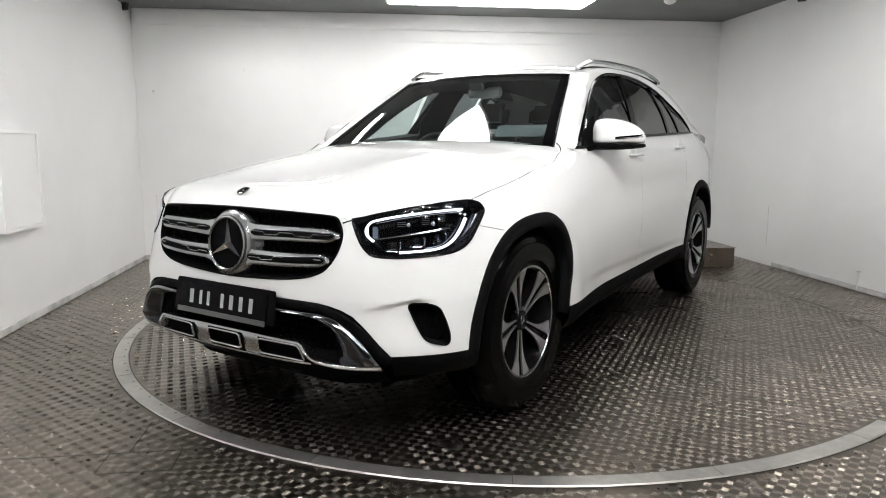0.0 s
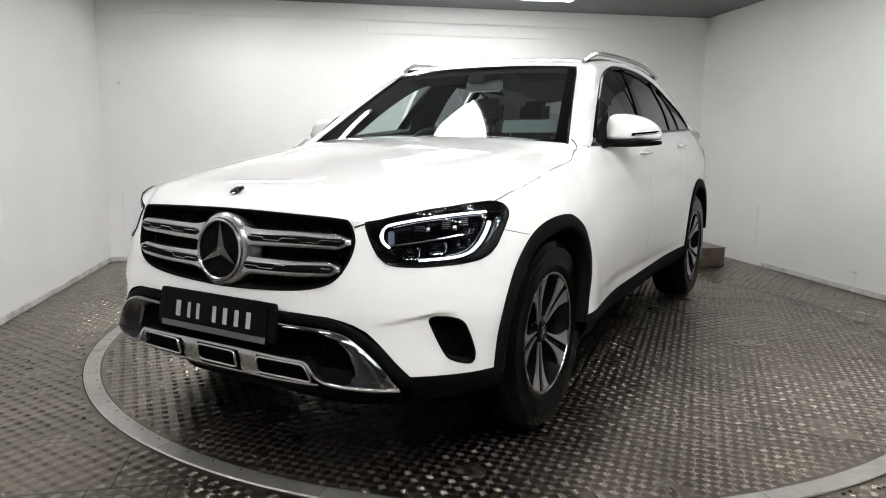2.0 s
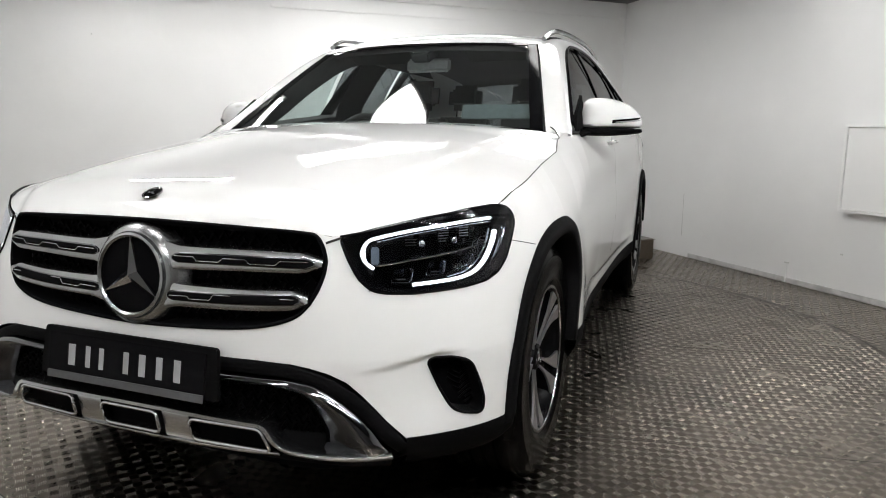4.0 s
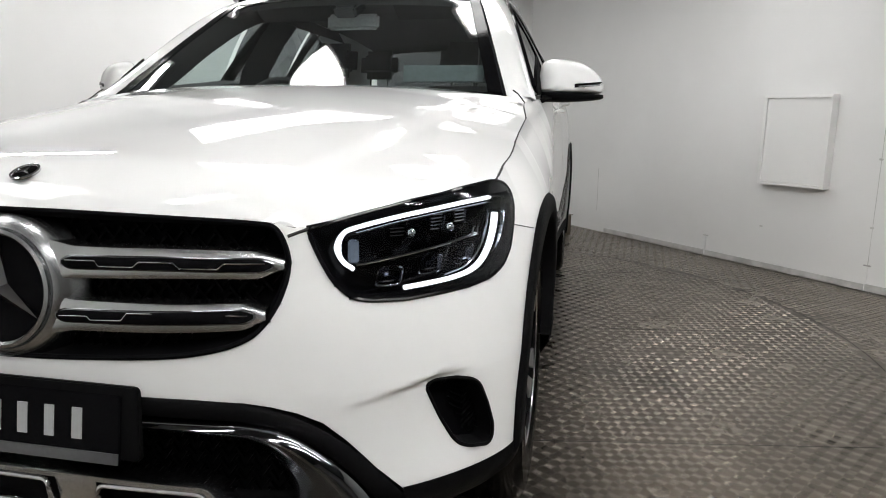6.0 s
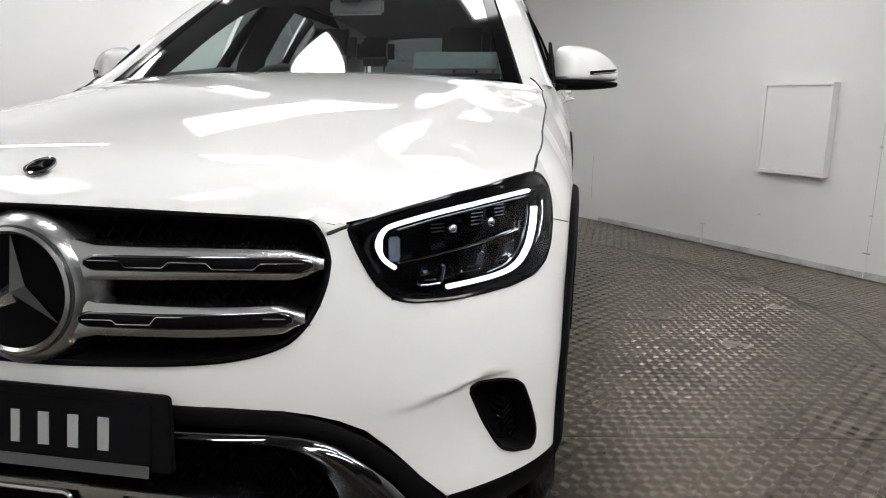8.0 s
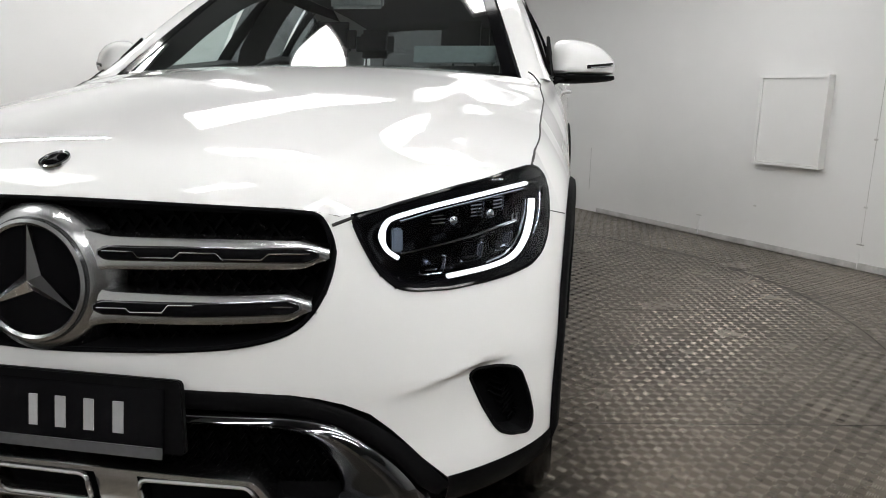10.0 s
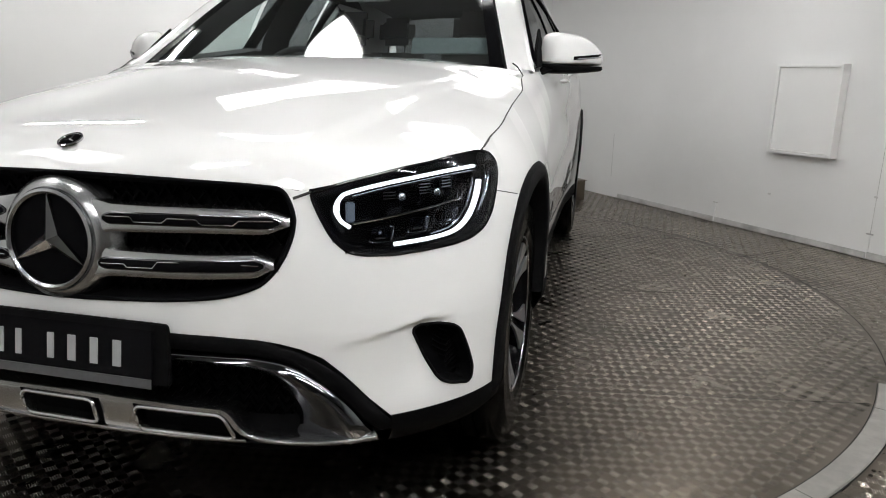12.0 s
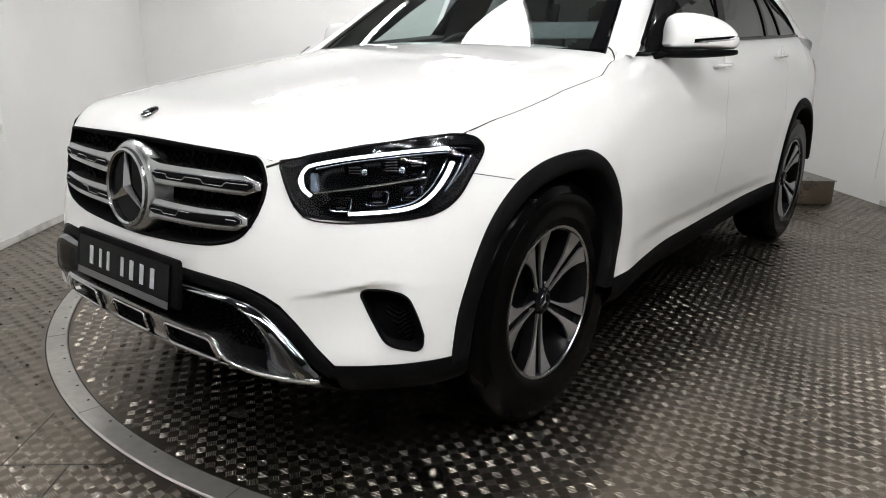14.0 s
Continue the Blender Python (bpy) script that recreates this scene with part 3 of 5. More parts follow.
def greenhouse(car):
    outer, inner = np.array(smooth_curve(EDGE, 96)), np.array(smooth_curve(DLO, 96))
    for sx in (1, -1):
        rows = []
        for t in np.linspace(0, 1, 7):
            r = outer * (1 - t) + inner * t
            bulge = 0.022 * math.sin(math.pi * t) * np.clip(np.linalg.norm(outer - inner, axis=1) / 0.12, 0, 1.2)
            r = r + bulge[:, None] * np.array([0.72, 0, 0.69])
            rows.append([(sx * p[0], p[1], p[2]) for p in r])
        rows.append([(p[0] - sx * 0.02, p[1], p[2] - 0.005) for p in rows[-1]])
        Build().grid(rows).make("side_frame", PAINT, car, "white pillar and roof side frame", sharp=60)
        # dark trim line round the side windows
        Build().tube([(sx * (p[0] + 0.004), p[1], p[2]) for p in inner[:90] if p[1] > 0.645], 0.0085, 8).make("window_trim", GLOSS, car)
        # panes between belt and the upper edge
        for name, ya, yb, mat in (("front_side_window", 0.60, 1.51, TINTED), ("rear_side_window", 1.55, 2.25, PRIVACY), ("quarter_window", 2.28, 2.88, PRIVACY)):
            g = []
            for y in np.linspace(ya, yb, 24):
                bot = belt(y) + np.array([-0.012, 0, -0.01])
                k = np.interp(y, inner[:, 1], np.arange(len(inner)))
                top = np.array([np.interp(k, np.arange(len(inner)), inner[:, c]) for c in range(3)])
                top[0] -= 0.012
                if top[2] < bot[2] + 0.004:
                    top[2] = bot[2] + 0.004
                g.append([tuple((sx if c == 0 else 1) * (bot[c] * (1 - t) + top[c] * t + (0.018 * math.sin(math.pi * t) if c == 0 else 0)) for c in range(3)) for t in np.linspace(0, 1, 10)])
            Build().grid(g).make(name, mat, car, "tinted side window").visible_shadow = False
        for name, ya, lean, w in (("centre_pillar", BP[0], BP[1], 0.045), ("rear_pillar", CP[0], CP[1], 0.022), ("quarter_bar", QP[0], QP[1], 0.014)):
            g = []
            for e in (-1, 1):
                y = ya + e * w
                bot = belt(y) + np.array([-0.006, 0, -0.01])
                k = np.interp(y + lean, inner[:, 1], np.arange(len(inner)))
                top = np.array([np.interp(k, np.arange(len(inner)), inner[:, c]) for c in range(3)])
                top[0] -= 0.006
                g.append([(sx * (bot[0] * (1 - t) + top[0] * t + 0.020 * math.sin(math.pi * t)), bot[1] * (1 - t) + top[1] * t, bot[2] * (1 - t) + top[2] * t) for t in np.linspace(0, 1, 10)])
            g2 = [[(p[0] - sx * 0.03, p[1], p[2]) for p in r] for r in g]
            Build().grid([g2[0], g[0], g[1], g2[1]]).make(name, GLOSS, car, "gloss black pillar trim")
        # belt moulding
        pts = [belt(y) + np.array([0.002, 0, 0.004]) for y in np.linspace(0.60, 2.90, 40)]
        Build().tube([(sx * p[0], p[1], p[2]) for p in pts], 0.008, 8).make("belt_moulding", GLOSS, car)
        # white panel between the hood's rear corner and the pillar's foot
        g = []
        for y in np.linspace(0.44, 0.66, 9):
            a = wall(s_of_y(y, 1.0), top_z(s_of_y(y, 1.0)) - 0.004)
            k = np.clip((y - 0.50) / 0.12, 0, 1)
            b2 = np.array([0.800 - 0.058 * k, y + 0.006, 1.068 + 0.078 * k])
            g.append([(sx * p[0], p[1], p[2]) for p in (a * (1 - t) + b2 * t + np.array([0, 0, 0.012 * math.sin(math.pi * t)]) for t in np.linspace(0, 1, 7))])
        Build().grid(g).make("pillar_foot", PAINT, car, "white panel at the pillar's foot")
    # windscreen between the left and right edges
    k = 38
    e = outer[:k]
    nz = 61
    rows = []
    for c in range(k):
        x, y, z = e[c]
        bow_y = -0.13 + 0.05 * c / k
        row = []
        for f in np.linspace(-1, 1, nz):
            q = 1 - f * f
            row.append((x * f * 0.985, y + bow_y * q, z + 0.012 * q))
        rows.append(row)
    end = [i for i in range(len(outer)) if outer[i][1] >= 1.15][0]
    end = min(end, k - 1)
    glass = rows[:end + 1]
    Build().grid(glass).make("windscreen", GLASS, car, "clear windscreen with bright lamp reflections").visible_shadow = False
    for nm, r in (("windscreen_border", glass),):
        m = len(r[0])
        for a, b2 in ((0, 2), (m - 3, m - 1)):
            Build().grid([[tuple(np.array(row[j]) + (0, -0.002, 0.003)) for j in range(a, b2 + 1)] for row in r]).make(nm, GLOSS, car, "black edge band of the windscreen")
        Build().grid([[tuple(np.array(p) + (0, -0.002, 0.003)) for p in row] for row in r[-2:]]).make(nm, GLOSS, car)
        Build().grid([[tuple(np.array(p) + (0, -0.002, 0.003)) for p in row] for row in r[:5]]).make(nm, GLOSS, car)
    # roof
    first = glass[-1]
    roof = [first]
    for c in range(end + 1, len(outer)):
        x, y, z = outer[c]
        if y > 3.36:
            break
        crown = np.interp(y, (1.2, 1.6, 2.2, 3.3), (0.028, 0.045, 0.050, 0.035))
        bow = np.interp(y, (1.2, 1.6, 3.36), (-0.09, 0.0, 0.0))
        roof.append([(x * f, y + bow * (1 - f * f), z + crown * (1 - abs(f) ** 2.4)) for f in np.linspace(-1, 1, nz)])
    last = roof[-1]
    rear = [[(p[0] * (1 + 0.18 * t), p[1] + 0.36 * t, p[2] - 0.42 * t - 0.05 * math.sin(math.pi * t) * 0) for p in last] for t in np.linspace(0, 1, 8)]
    Build().grid(roof + [[(p[0], p[1] + 0.05, p[2] - 0.012) for p in last], [(p[0], p[1] + 0.05, p[2] - 0.035) for p in last]]).make("roof", PAINT, car, "white roof panel", sharp=60)
    Build().grid([[tuple(np.array(p) - (0, 0, 0.035)) for p in r] for r in roof]).make("headliner", INTERIOR, car, "dark roof lining")
    Build().grid(rear).make("rear_window", PRIVACY, car, "dark tinted rear window")
    low = rear[-1]
    g = [low] + [[(p[0] * (1 + 0.04 * t), p[1] + 0.09 * math.sin(t * 1.6), 1.08 - (1.08 - 0.44) * t) for p in low] for t in np.linspace(0.02, 1, 10)]
    Build().grid(g).make("tailgate", PAINT, car)
    # roof rails
    for sx in (1, -1):
        pts = smooth_curve([(0.588, 1.22, 1.548), (0.600, 1.31, 1.586), (0.612, 1.45, 1.611), (0.617, 1.85, 1.628), (0.615, 2.30, 1.630), (0.605, 2.62, 1.610), (0.595, 2.80, 1.585)], 40)
        Build().tube([(sx * p[0], p[1], p[2]) for p in pts], 0.012, 10, flat=1.0).make("roof_rail", SATIN, car, "silver roof rail")
        pts = smooth_curve([(0.588, 1.26, 1.553), (0.595, 1.6, 1.587), (0.600, 2.2, 1.60), (0.59, 2.75, 1.578)], 30)
        Build().tube([(sx * p[0], p[1], p[2]) for p in pts], 0.010, 8).make("rail_base", BLACK, car)
    # cowl
    Build().grid([[(x, 0.575 - 0.085 * (x / 0.795) ** 2 - 0.03, 1.085 - 0.03 * (x / 0.8) ** 2) for x in np.linspace(-0.78, 0.78, 20)],
                  [(x, 0.66, 1.10 - 0.02 * (x / 0.8) ** 2) for x in np.linspace(-0.78, 0.78, 20)]]).make("cowl", BLACK, car)


# ---- wheels ----
def wheel(car, x, y, steer=0.0, side=1):
    w = empty("wheel", (x, y, FLOOR + 0.387), car)
    w.rotation_euler = (radians(2), 0, radians(steer) + (0 if side > 0 else math.pi))
    R = 0.387
    prof = [(-0.10, 0.245), (-0.117, 0.275), (-0.120, 0.315), (-0.114, 0.360), (-0.095, R - 0.006), (-0.07, R)]
    for g in (-0.045, -0.002, 0.040):
        prof += [(g - 0.006, R), (g - 0.005, R - 0.008), (g + 0.005, R - 0.008), (g + 0.006, R)]
    prof += [(0.07, R), (0.095, R - 0.006), (0.113, 0.363), (0.1165, 0.345), (0.120, 0.342), (0.1205, 0.315), (0.1185, 0.280), (0.1205, 0.272), (0.1195, 0.262), (0.108, 0.243)]
    Build().lathe(prof, 96).make("tyre", RUBBER, w, "black road tyre", sharp=40)
    Build().lathe([(-0.09, 0.245), (-0.085, 0.225), (0.02, 0.205), (0.085, 0.222), (0.100, 0.232), (0.107, 0.243), (0.110, 0.2425), (0.1105, 0.238), (0.100, 0.2285)], 80).make("rim", RIMBLACK, w, "gloss black rim barrel", sharp=40)
    Build().lathe([(0.1085, 0.2445), (0.1115, 0.2435), (0.1115, 0.2365), (0.1075, 0.2345)], 80).make("rim_lip", SATIN, w, "machined silver rim edge")
    Build().lathe([(0.03, 0.0), (0.03, 0.205), (0.0, 0.205), (0.0, 0.05)], 48).make("brake_disc", VOID, w, "dark brake disc")
    # five twin spokes: dark core, two machined faces each
    for i in range(5):
        a0 = 2 * math.pi * i / 5 - math.pi / 2 - 0.26
        ca, sa = math.cos(a0), math.sin(a0)

        def lay(r, t, d, h=0.0):
            dish = 0.072 + 0.034 * (r / 0.24) ** 1.5
            return (dish + d + h, r * ca - t * sa, r * sa + t * ca)

        b = Build()
        rows = []
        for r, t0 in ((0.04, 0.015), (0.08, 0.0185), (0.12, 0.0245), (0.16, 0.037), (0.190, 0.056), (0.215, 0.077), (0.234, 0.092)):
            rows.append([lay(r, -t0, -0.045), lay(r, -t0, -0.005), lay(r, -t0 * 0.6, -0.014), lay(r, t0 * 0.6, -0.014), lay(r, t0, -0.005), lay(r, t0, -0.045)])
        b.grid(rows, close=True)
        b.make("spoke", RIMBLACK, w, "gloss black twin spoke", sharp=30)
        for e in (-1, 1):
            rows = []
            for r, t0, t1 in ((0.040, 0.0085, 0.0140), (0.08, 0.0115, 0.0185), (0.12, 0.0135, 0.0245), (0.16, 0.0150, 0.0370), (0.190, 0.0160, 0.056), (0.215, 0.0170, 0.077), (0.234, 0.0180, 0.092)):
                rows.append([lay(r, e * t0, -0.006), lay(r, e * t0, 0.002), lay(r, e * t1, 0.002), lay(r, e * t1, -0.006)])
            Build().grid(rows, close=True).make("spoke_face", MACHINED, w, "machined silver spoke face", sharp=30)
    cap = Build().lathe([(0.05, 0.050), (0.080, 0.043), (0.087, 0.035), (0.086, 0.033), (0.086, 0.0)], 40).make("hub_cap", RIMBLACK, w, "dark hub cap with small silver emblem", sharp=30)
    Build().lathe([(0.0865, 0.030), (0.0895, 0.028), (0.0895, 0.025), (0.0865, 0.024)], 32).make("cap_ring", DARKCHROME, cap)
    for k in range(3):
        a = 2 * math.pi * k / 3 + math.pi / 2
        Build().add([(0.0875, 0.025 * math.cos(a), 0.025 * math.sin(a)), (0.0875, 0.006 * math.cos(a + 1.05), 0.006 * math.sin(a + 1.05)), (0.091, 0, 0), (0.0875, 0.006 * math.cos(a - 1.05), 0.006 * math.sin(a - 1.05))], [(0, 1, 2), (0, 2, 3)]).make("cap_star", SATIN, cap, smooth=False)
    for k in range(5):
        a = 2 * math.pi * (k + 0.5) / 5 + math.pi / 2
        Build().lathe([(0.05, 0.009), (0.068, 0.009), (0.070, 0.006), (0.070, 0)], 10, centre=(0, 0.056 * math.cos(a), 0.056 * math.sin(a))).make("bolt", CHROME, w)
    return w


def arch(car, shape):
    """Black cladding round a wheel opening, and its dark inner liner."""
    y = shape[0]
    for sx in (1, -1):
        rows = []
        angs = np.linspace(shape[2][-1], shape[2][0] if y < 1 else radians(5), 64)
        for d, off in ((-0.058, -0.06), (-0.058, 0.004), (-0.050, 0.010), (-0.008, 0.010), (0.0, 0.001)):
            row = []
            for py, pz in arch_curve(shape, d, angs):
                p = wall(s_of_y(py, max(pz, 0.2)), pz, off)
                row.append((sx * p[0], p[1], p[2]))
            rows.append(row)
        Build().grid(rows).make("wheel_arch_trim", BLACK, car, "black textured wheel arch cladding", sharp=60)
        lin = arch_curve(shape, -0.050, np.linspace(radians(200), radians(-20), 32))
        b2 = Build().grid([[(sx * xx, py, pz) for py, pz in lin] for xx in (0.90, 0.5)])
        b2.add([(sx * 0.5, y - 0.45, 0.12), (sx * 0.5, y + 0.45, 0.12), (sx * 0.5, y + 0.45, 0.86), (sx * 0.5, y - 0.45, 0.86)], [(0, 1, 2, 3)])
        b2.make("wheel_housing", VOID, car, "dark wheel housing liner")


# ---- front details ----
def front_at(x, z, out=0.0):
    p = wall(s_of_x(abs(x), z), z, out)
    return np.array([math.copysign(p[0], x) if x else 0.0, p[1], p[2]])


def strip(points, half, off, depth, name, mat, parent, label="", k=40):
    """A raised bar along front-view points (x, z): half is its half height, off its face's distance, depth its thickness."""
    pts = smooth_curve(points, k)
    h = half if callable(half) else (lambda q: half)
    rows = [[] for _ in range(6)]
    n = len(pts)
    for i, p in enumerate(pts):
        a, b = pts[max(0, i - 1)], pts[min(n - 1, i + 1)]
        t = (b - a) / (np.linalg.norm(b - a) + 1e-9)
        nr = np.array([-t[1], t[0]])
        w = h(i / (n - 1))
        for row, (c, d) in zip(rows, ((1, -depth), (1, -0.004), (0.7, 0), (-0.7, 0), (-1, -0.004), (-1, -depth))):
            q = p + nr * w * c
            row.append(tuple(front_at(q[0], q[1], off + d)))
    b = Build().grid(rows)
    for e in (0, -1):
        b.add([r[e] for r in rows], [tuple(range(6))])
    return b.make(name, mat, parent, label, sharp=50)


def grille(car):
    g = empty("grille", (0, 0, 0), car)
    g["label"] = "black grille with two satin silver bars and a round emblem"
    Build().grid(band(GRILLE, 0.001, -0.05, 0.010)).make("grille_surround", VOID, g, "black grille edge")
    Build().tube([tuple(p) for p in wall(GRILLE[:, 0], GRILLE[:, 1], 0.0)], 0.0052, 6, True).make("grille_seal", VOID, g)
    Build().grid(patch(GRILLE, -0.055, 30, 60)).make("grille_back", VOID, g, "dark grille back")
    # fine mesh of upright ribs behind the bars
    b = Build()
    for i in range(-33, 34):
        x = i * 0.0155
        zt, zb = 0.85 - 0.05 * (abs(x) / 0.53) ** 4, 0.605 + 0.16 * (abs(x) / 0.53) ** 3
        for z0 in np.arange(zb, zt, 0.03):
            m = Matrix.Translation(front_at(x, z0, -0.045)) @ pose(0, 0, 0, 0, 40 if (i % 2) else -40, 0)
            b.box(-0.0025, 0.0025, -0.004, 0.004, -0.014, 0.014, m)
    b.make("grille_mesh", MESH, g, "fine black mesh")
    for e in (1, -1):
        for z0, z1, x1, hh in ((0.777, 0.780, 0.529, 0.0295), (0.681, 0.693, 0.502, 0.0285)):
            bar = strip([(e * 0.085, z0), (e * 0.2, z0 + 0.001), (e * 0.35, z0 + 0.004), (e * x1, z1)], lambda q, hh=hh: hh * (1.35 - 0.35 * min(1, q / 0.16)) if q < 0.16 else hh * (1 - 0.20 * q) * min(1.0, 0.40 + 7.0 * (1 - q)), 0.008, 0.045, "bar", SATIN, g, "satin silver bar with a black slot")
            a0, a1 = (0.124, 0.512) if z0 > 0.7 else (0.113, 0.485)
            strip([(e * a0, z0 + 0.0005), (e * (a0 + a1) / 2, z0 + 0.004), (e * a1, z1)], lambda q: 0.0150 * min(1.0, 0.40 + 16 * min(q, 1 - q)), 0.0105, 0.01, "slot_rim", DARKCHROME, bar)
            strip([(e * (a0 + 0.003), z0 + 0.0005), (e * (a0 + a1) / 2, z0 + 0.004), (e * (a1 - 0.003), z1)], lambda q: 0.0132 * min(1.0, 0.36 + 16 * min(q, 1 - q)), 0.0118, 0.004, "slot", VOID, bar)
            # thin bright line that steps up and down inside the slot
            steps = ((0.03, 0.35), (0.18, 0.35), (0.205, -0.45), (0.37, -0.45), (0.40, 0.30), (0.56, 0.30), (0.59, -0.50), (0.76, -0.50), (0.79, 0.30), (0.965, 0.30)) if z0 > 0.7 else ((0.03, 0.0), (0.18, 0.0), (0.20, -0.55), (0.36, -0.55), (0.39, 0.50), (0.965, 0.50))
            pts = []
            for q, v in steps:
                zz = z0 + 0.0005 + (0.0070 * min(1, 2 * q) if z0 < 0.7 else 0.0035 * min(1, 2 * q)) + 0.0125 * v
                pts.append(tuple(front_at(e * (a0 + (a1 - a0) * q), zz, 0.0135)))
            Build().tube(pts, 0.0012, 6).make("slot_accent", CHROME, bar, "thin stepped chrome line")
    # round emblem: silver bowl, chrome ring, dark disc, three-armed star
    em = empty("emblem", (0, front_at(0, 0.723)[1] - 0.004, 0.723), g)
    em.rotation_euler = (radians(-6), 0, 0)
    Build().lathe([(0.045, 0.150), (0.010, 0.138), (-0.004, 0.126), (-0.010, 0.114), (-0.006, 0.108)], 72, "y").make("bowl", SATIN, em, "satin silver bowl")
    Build().lathe([(-0.004, 0.112), (-0.018, 0.110), (-0.021, 0.104), (-0.016, 0.099), (-0.006, 0.0985)], 72, "y").make("ring", SATIN, em, "satin chrome ring")
    Build().lathe([(-0.008, 0.100), (-0.0085, 0.05), (-0.009, 0.0)], 64, "y").make("disc", DISC, em, "gloss black disc")
    for k in range(3):
        a = math.pi / 2 + k * 2 * math.pi / 3
        def at(r, da, d):
            return (r * math.cos(a + da), d, r * math.sin(a + da))
        Build().add([at(0.101, 0.02, -0.011), at(0.101, -0.02, -0.011), at(0.0195, math.pi / 3, -0.0095), at(0.0195, -math.pi / 3, -0.0095), (0, -0.024, 0), at(0.100, 0, -0.0175)],
                    [(2, 4, 5, 0), (3, 1, 5, 4), (0, 5, 1)]).make("star_arm", CHROME, em, smooth=False)
    return g


def headlamp(car, e):
    h = empty("headlamp", (0, 0, 0), car)
    h["label"] = "black headlamp with white light guide and clear lens"
    out = HEADLAMP if e > 0 else mirrored(HEADLAMP)

    def at(q, z, off):
        p = wall(q, z, off)
        return (e * p[0], p[1], p[2])

    def facing(q, z, off):
        c = Vector(at(q, z, off))
        return look(c, c + (Vector(at(q, z, off - 0.02)) - c))

    Build().tube([tuple(p) for p in wall(out[:, 0], out[:, 1], 0.001)], 0.0042, 6, True).make("lamp_seal", GLOSS, h)
    Build().grid(patch(out, -0.085, 20, 40)).make("lamp_bowl", LAMPBLACK, h, "black lamp housing")
    Build().grid(band(out, 0.0, -0.085, 0.004)).make("lamp_wall", LAMPBLACK, h)
    Build().grid(band(out, 0.002, 0.0015, 0.010)).make("lamp_edge", GLOSS, h, "gloss black lamp edge")
    brow = np.array([(0.610, 0.837), (0.64, 0.829), (0.665, 0.838), (0.69, 0.846), (0.774, 0.861), (0.878, 0.873), (0.95, 0.879), (1.03, 0.882), (1.10, 0.880), (1.118, 0.884), (1.105, 0.892), (1.085, 0.897), (1.042, 0.903), (0.94, 0.897), (0.89, 0.890), (0.81, 0.881), (0.69, 0.858)])
    Build().grid(patch(brow if e > 0 else mirrored(brow), 0.0015, 14, 40)).make("lamp_brow", GLOSS, h, "gloss black upper lamp band")
    Build().grid(patch(out, 0.004, 26, 48)).make("lens", LENS, h, "clear lamp lens").visible_shadow = False

    def guide(points, r, name="light_guide", mat=DRL, off=-0.012, n=60, flat=0.6, label="white light guide"):
        pts = smooth_curve(points, n)
        return Build().tube([at(p[0], p[1], off) for p in pts], r, 10, flat=flat).make(name, mat, h, label)

    upper = [(0.684, 0.764), (0.665, 0.780), (0.659, 0.803), (0.669, 0.825), (0.692, 0.8365), (0.774, 0.852), (0.878, 0.864), (0.95, 0.8695), (1.022, 0.8715)]
    lower = [(1.031, 0.838), (1.008, 0.804), (0.974, 0.766), (0.935, 0.741), (0.88, 0.730), (0.775, 0.7235)]
    guide(upper, 0.0068, off=-0.012)
    guide(lower, 0.0072, off=-0.014)
    # clear facet inside the first bend and grey rims beside the guides
    m = facing(0.690, 0.795, -0.026)
    Build().box(-0.011, 0.009, -0.024, 0.020, -0.006, 0.006, m).make("guide_end", GUIDECLEAR, h, "pale clear end block of the guide", bevel=0.003)
    guide([(q + 0.004, z - 0.0105) for q, z in upper[4:]], 0.0022, "guide_rim", REFLECTOR, -0.018, 40, 1.0, "thin grey rim under the guide")
    guide([(q - 0.012, z + 0.006) for q, z in lower[:5]], 0.0022, "guide_rim", REFLECTOR, -0.022, 40, 1.0, "thin grey rim inside the guide")
    for d, z0, z1 in ((0.018, 0.772, 0.852), (0.030, 0.782, 0.846), (0.042, 0.794, 0.852)):
        guide([(1.022 + d - 0.035, z0), (1.036 + d - 0.012, (z0 + z1) / 2 + 0.004), (1.046 + d, z1)], 0.0018, "side_marker", REFLECTOR, -0.010, 14, 1.0, "thin clear ribs of the side marker")
    guide([(1.03, 0.872), (1.062, 0.870), (1.09, 0.866)], 0.003, "guide_tail", SATIN, -0.010, 12, 0.6, "grey tail of the guide")
    # deck between the upper and the lower lights, with its bright edge
    line = [(0.690 + 0.268 * t, 0.770 + 0.036 * t) for t in np.linspace(0, 1, 16)]
    Build().grid([[at(q, z, off) for q, z in line] for off in (-0.018, -0.08)]).make("deck", REFLECTOR, h, "dark silver deck")
    Build().tube([at(q, z, -0.017) for q, z in line], 0.0028, 8).make("deck_edge", CHROME, h, "bright chrome deck edge")
    Build().tube([at(q, z, -0.016) for q, z in line[5:12]], 0.0032, 8).make("deck_strip", CHROME, h, "bright chrome strip")
    for k in range(2):
        q = 0.945 + 0.014 * k
        Build().tube([at(q, 0.803, -0.016), at(q + 0.006, 0.818, -0.016), at(q + 0.012, 0.819, -0.016)], 0.0016, 6).make("deck_hook", CHROME, h)
    # three lower light chambers
    for q0, z0 in ((0.752, 0.744), (0.842, 0.758), (0.926, 0.768)):
        m = facing(q0, z0, -0.030)
        sq = rounded([(-0.028, -0.018), (0.024, -0.018), (0.030, 0.016), (-0.016, 0.018)], 0.009)
        bb = Build()
        rows = [[m @ Vector((q[0] * k, q[1] * k, -dd)) for q in sq] for k, dd in ((1.06, -0.002), (1.0, 0.0), (0.86, 0.004), (0.6, 0.026), (0.5, 0.03))]
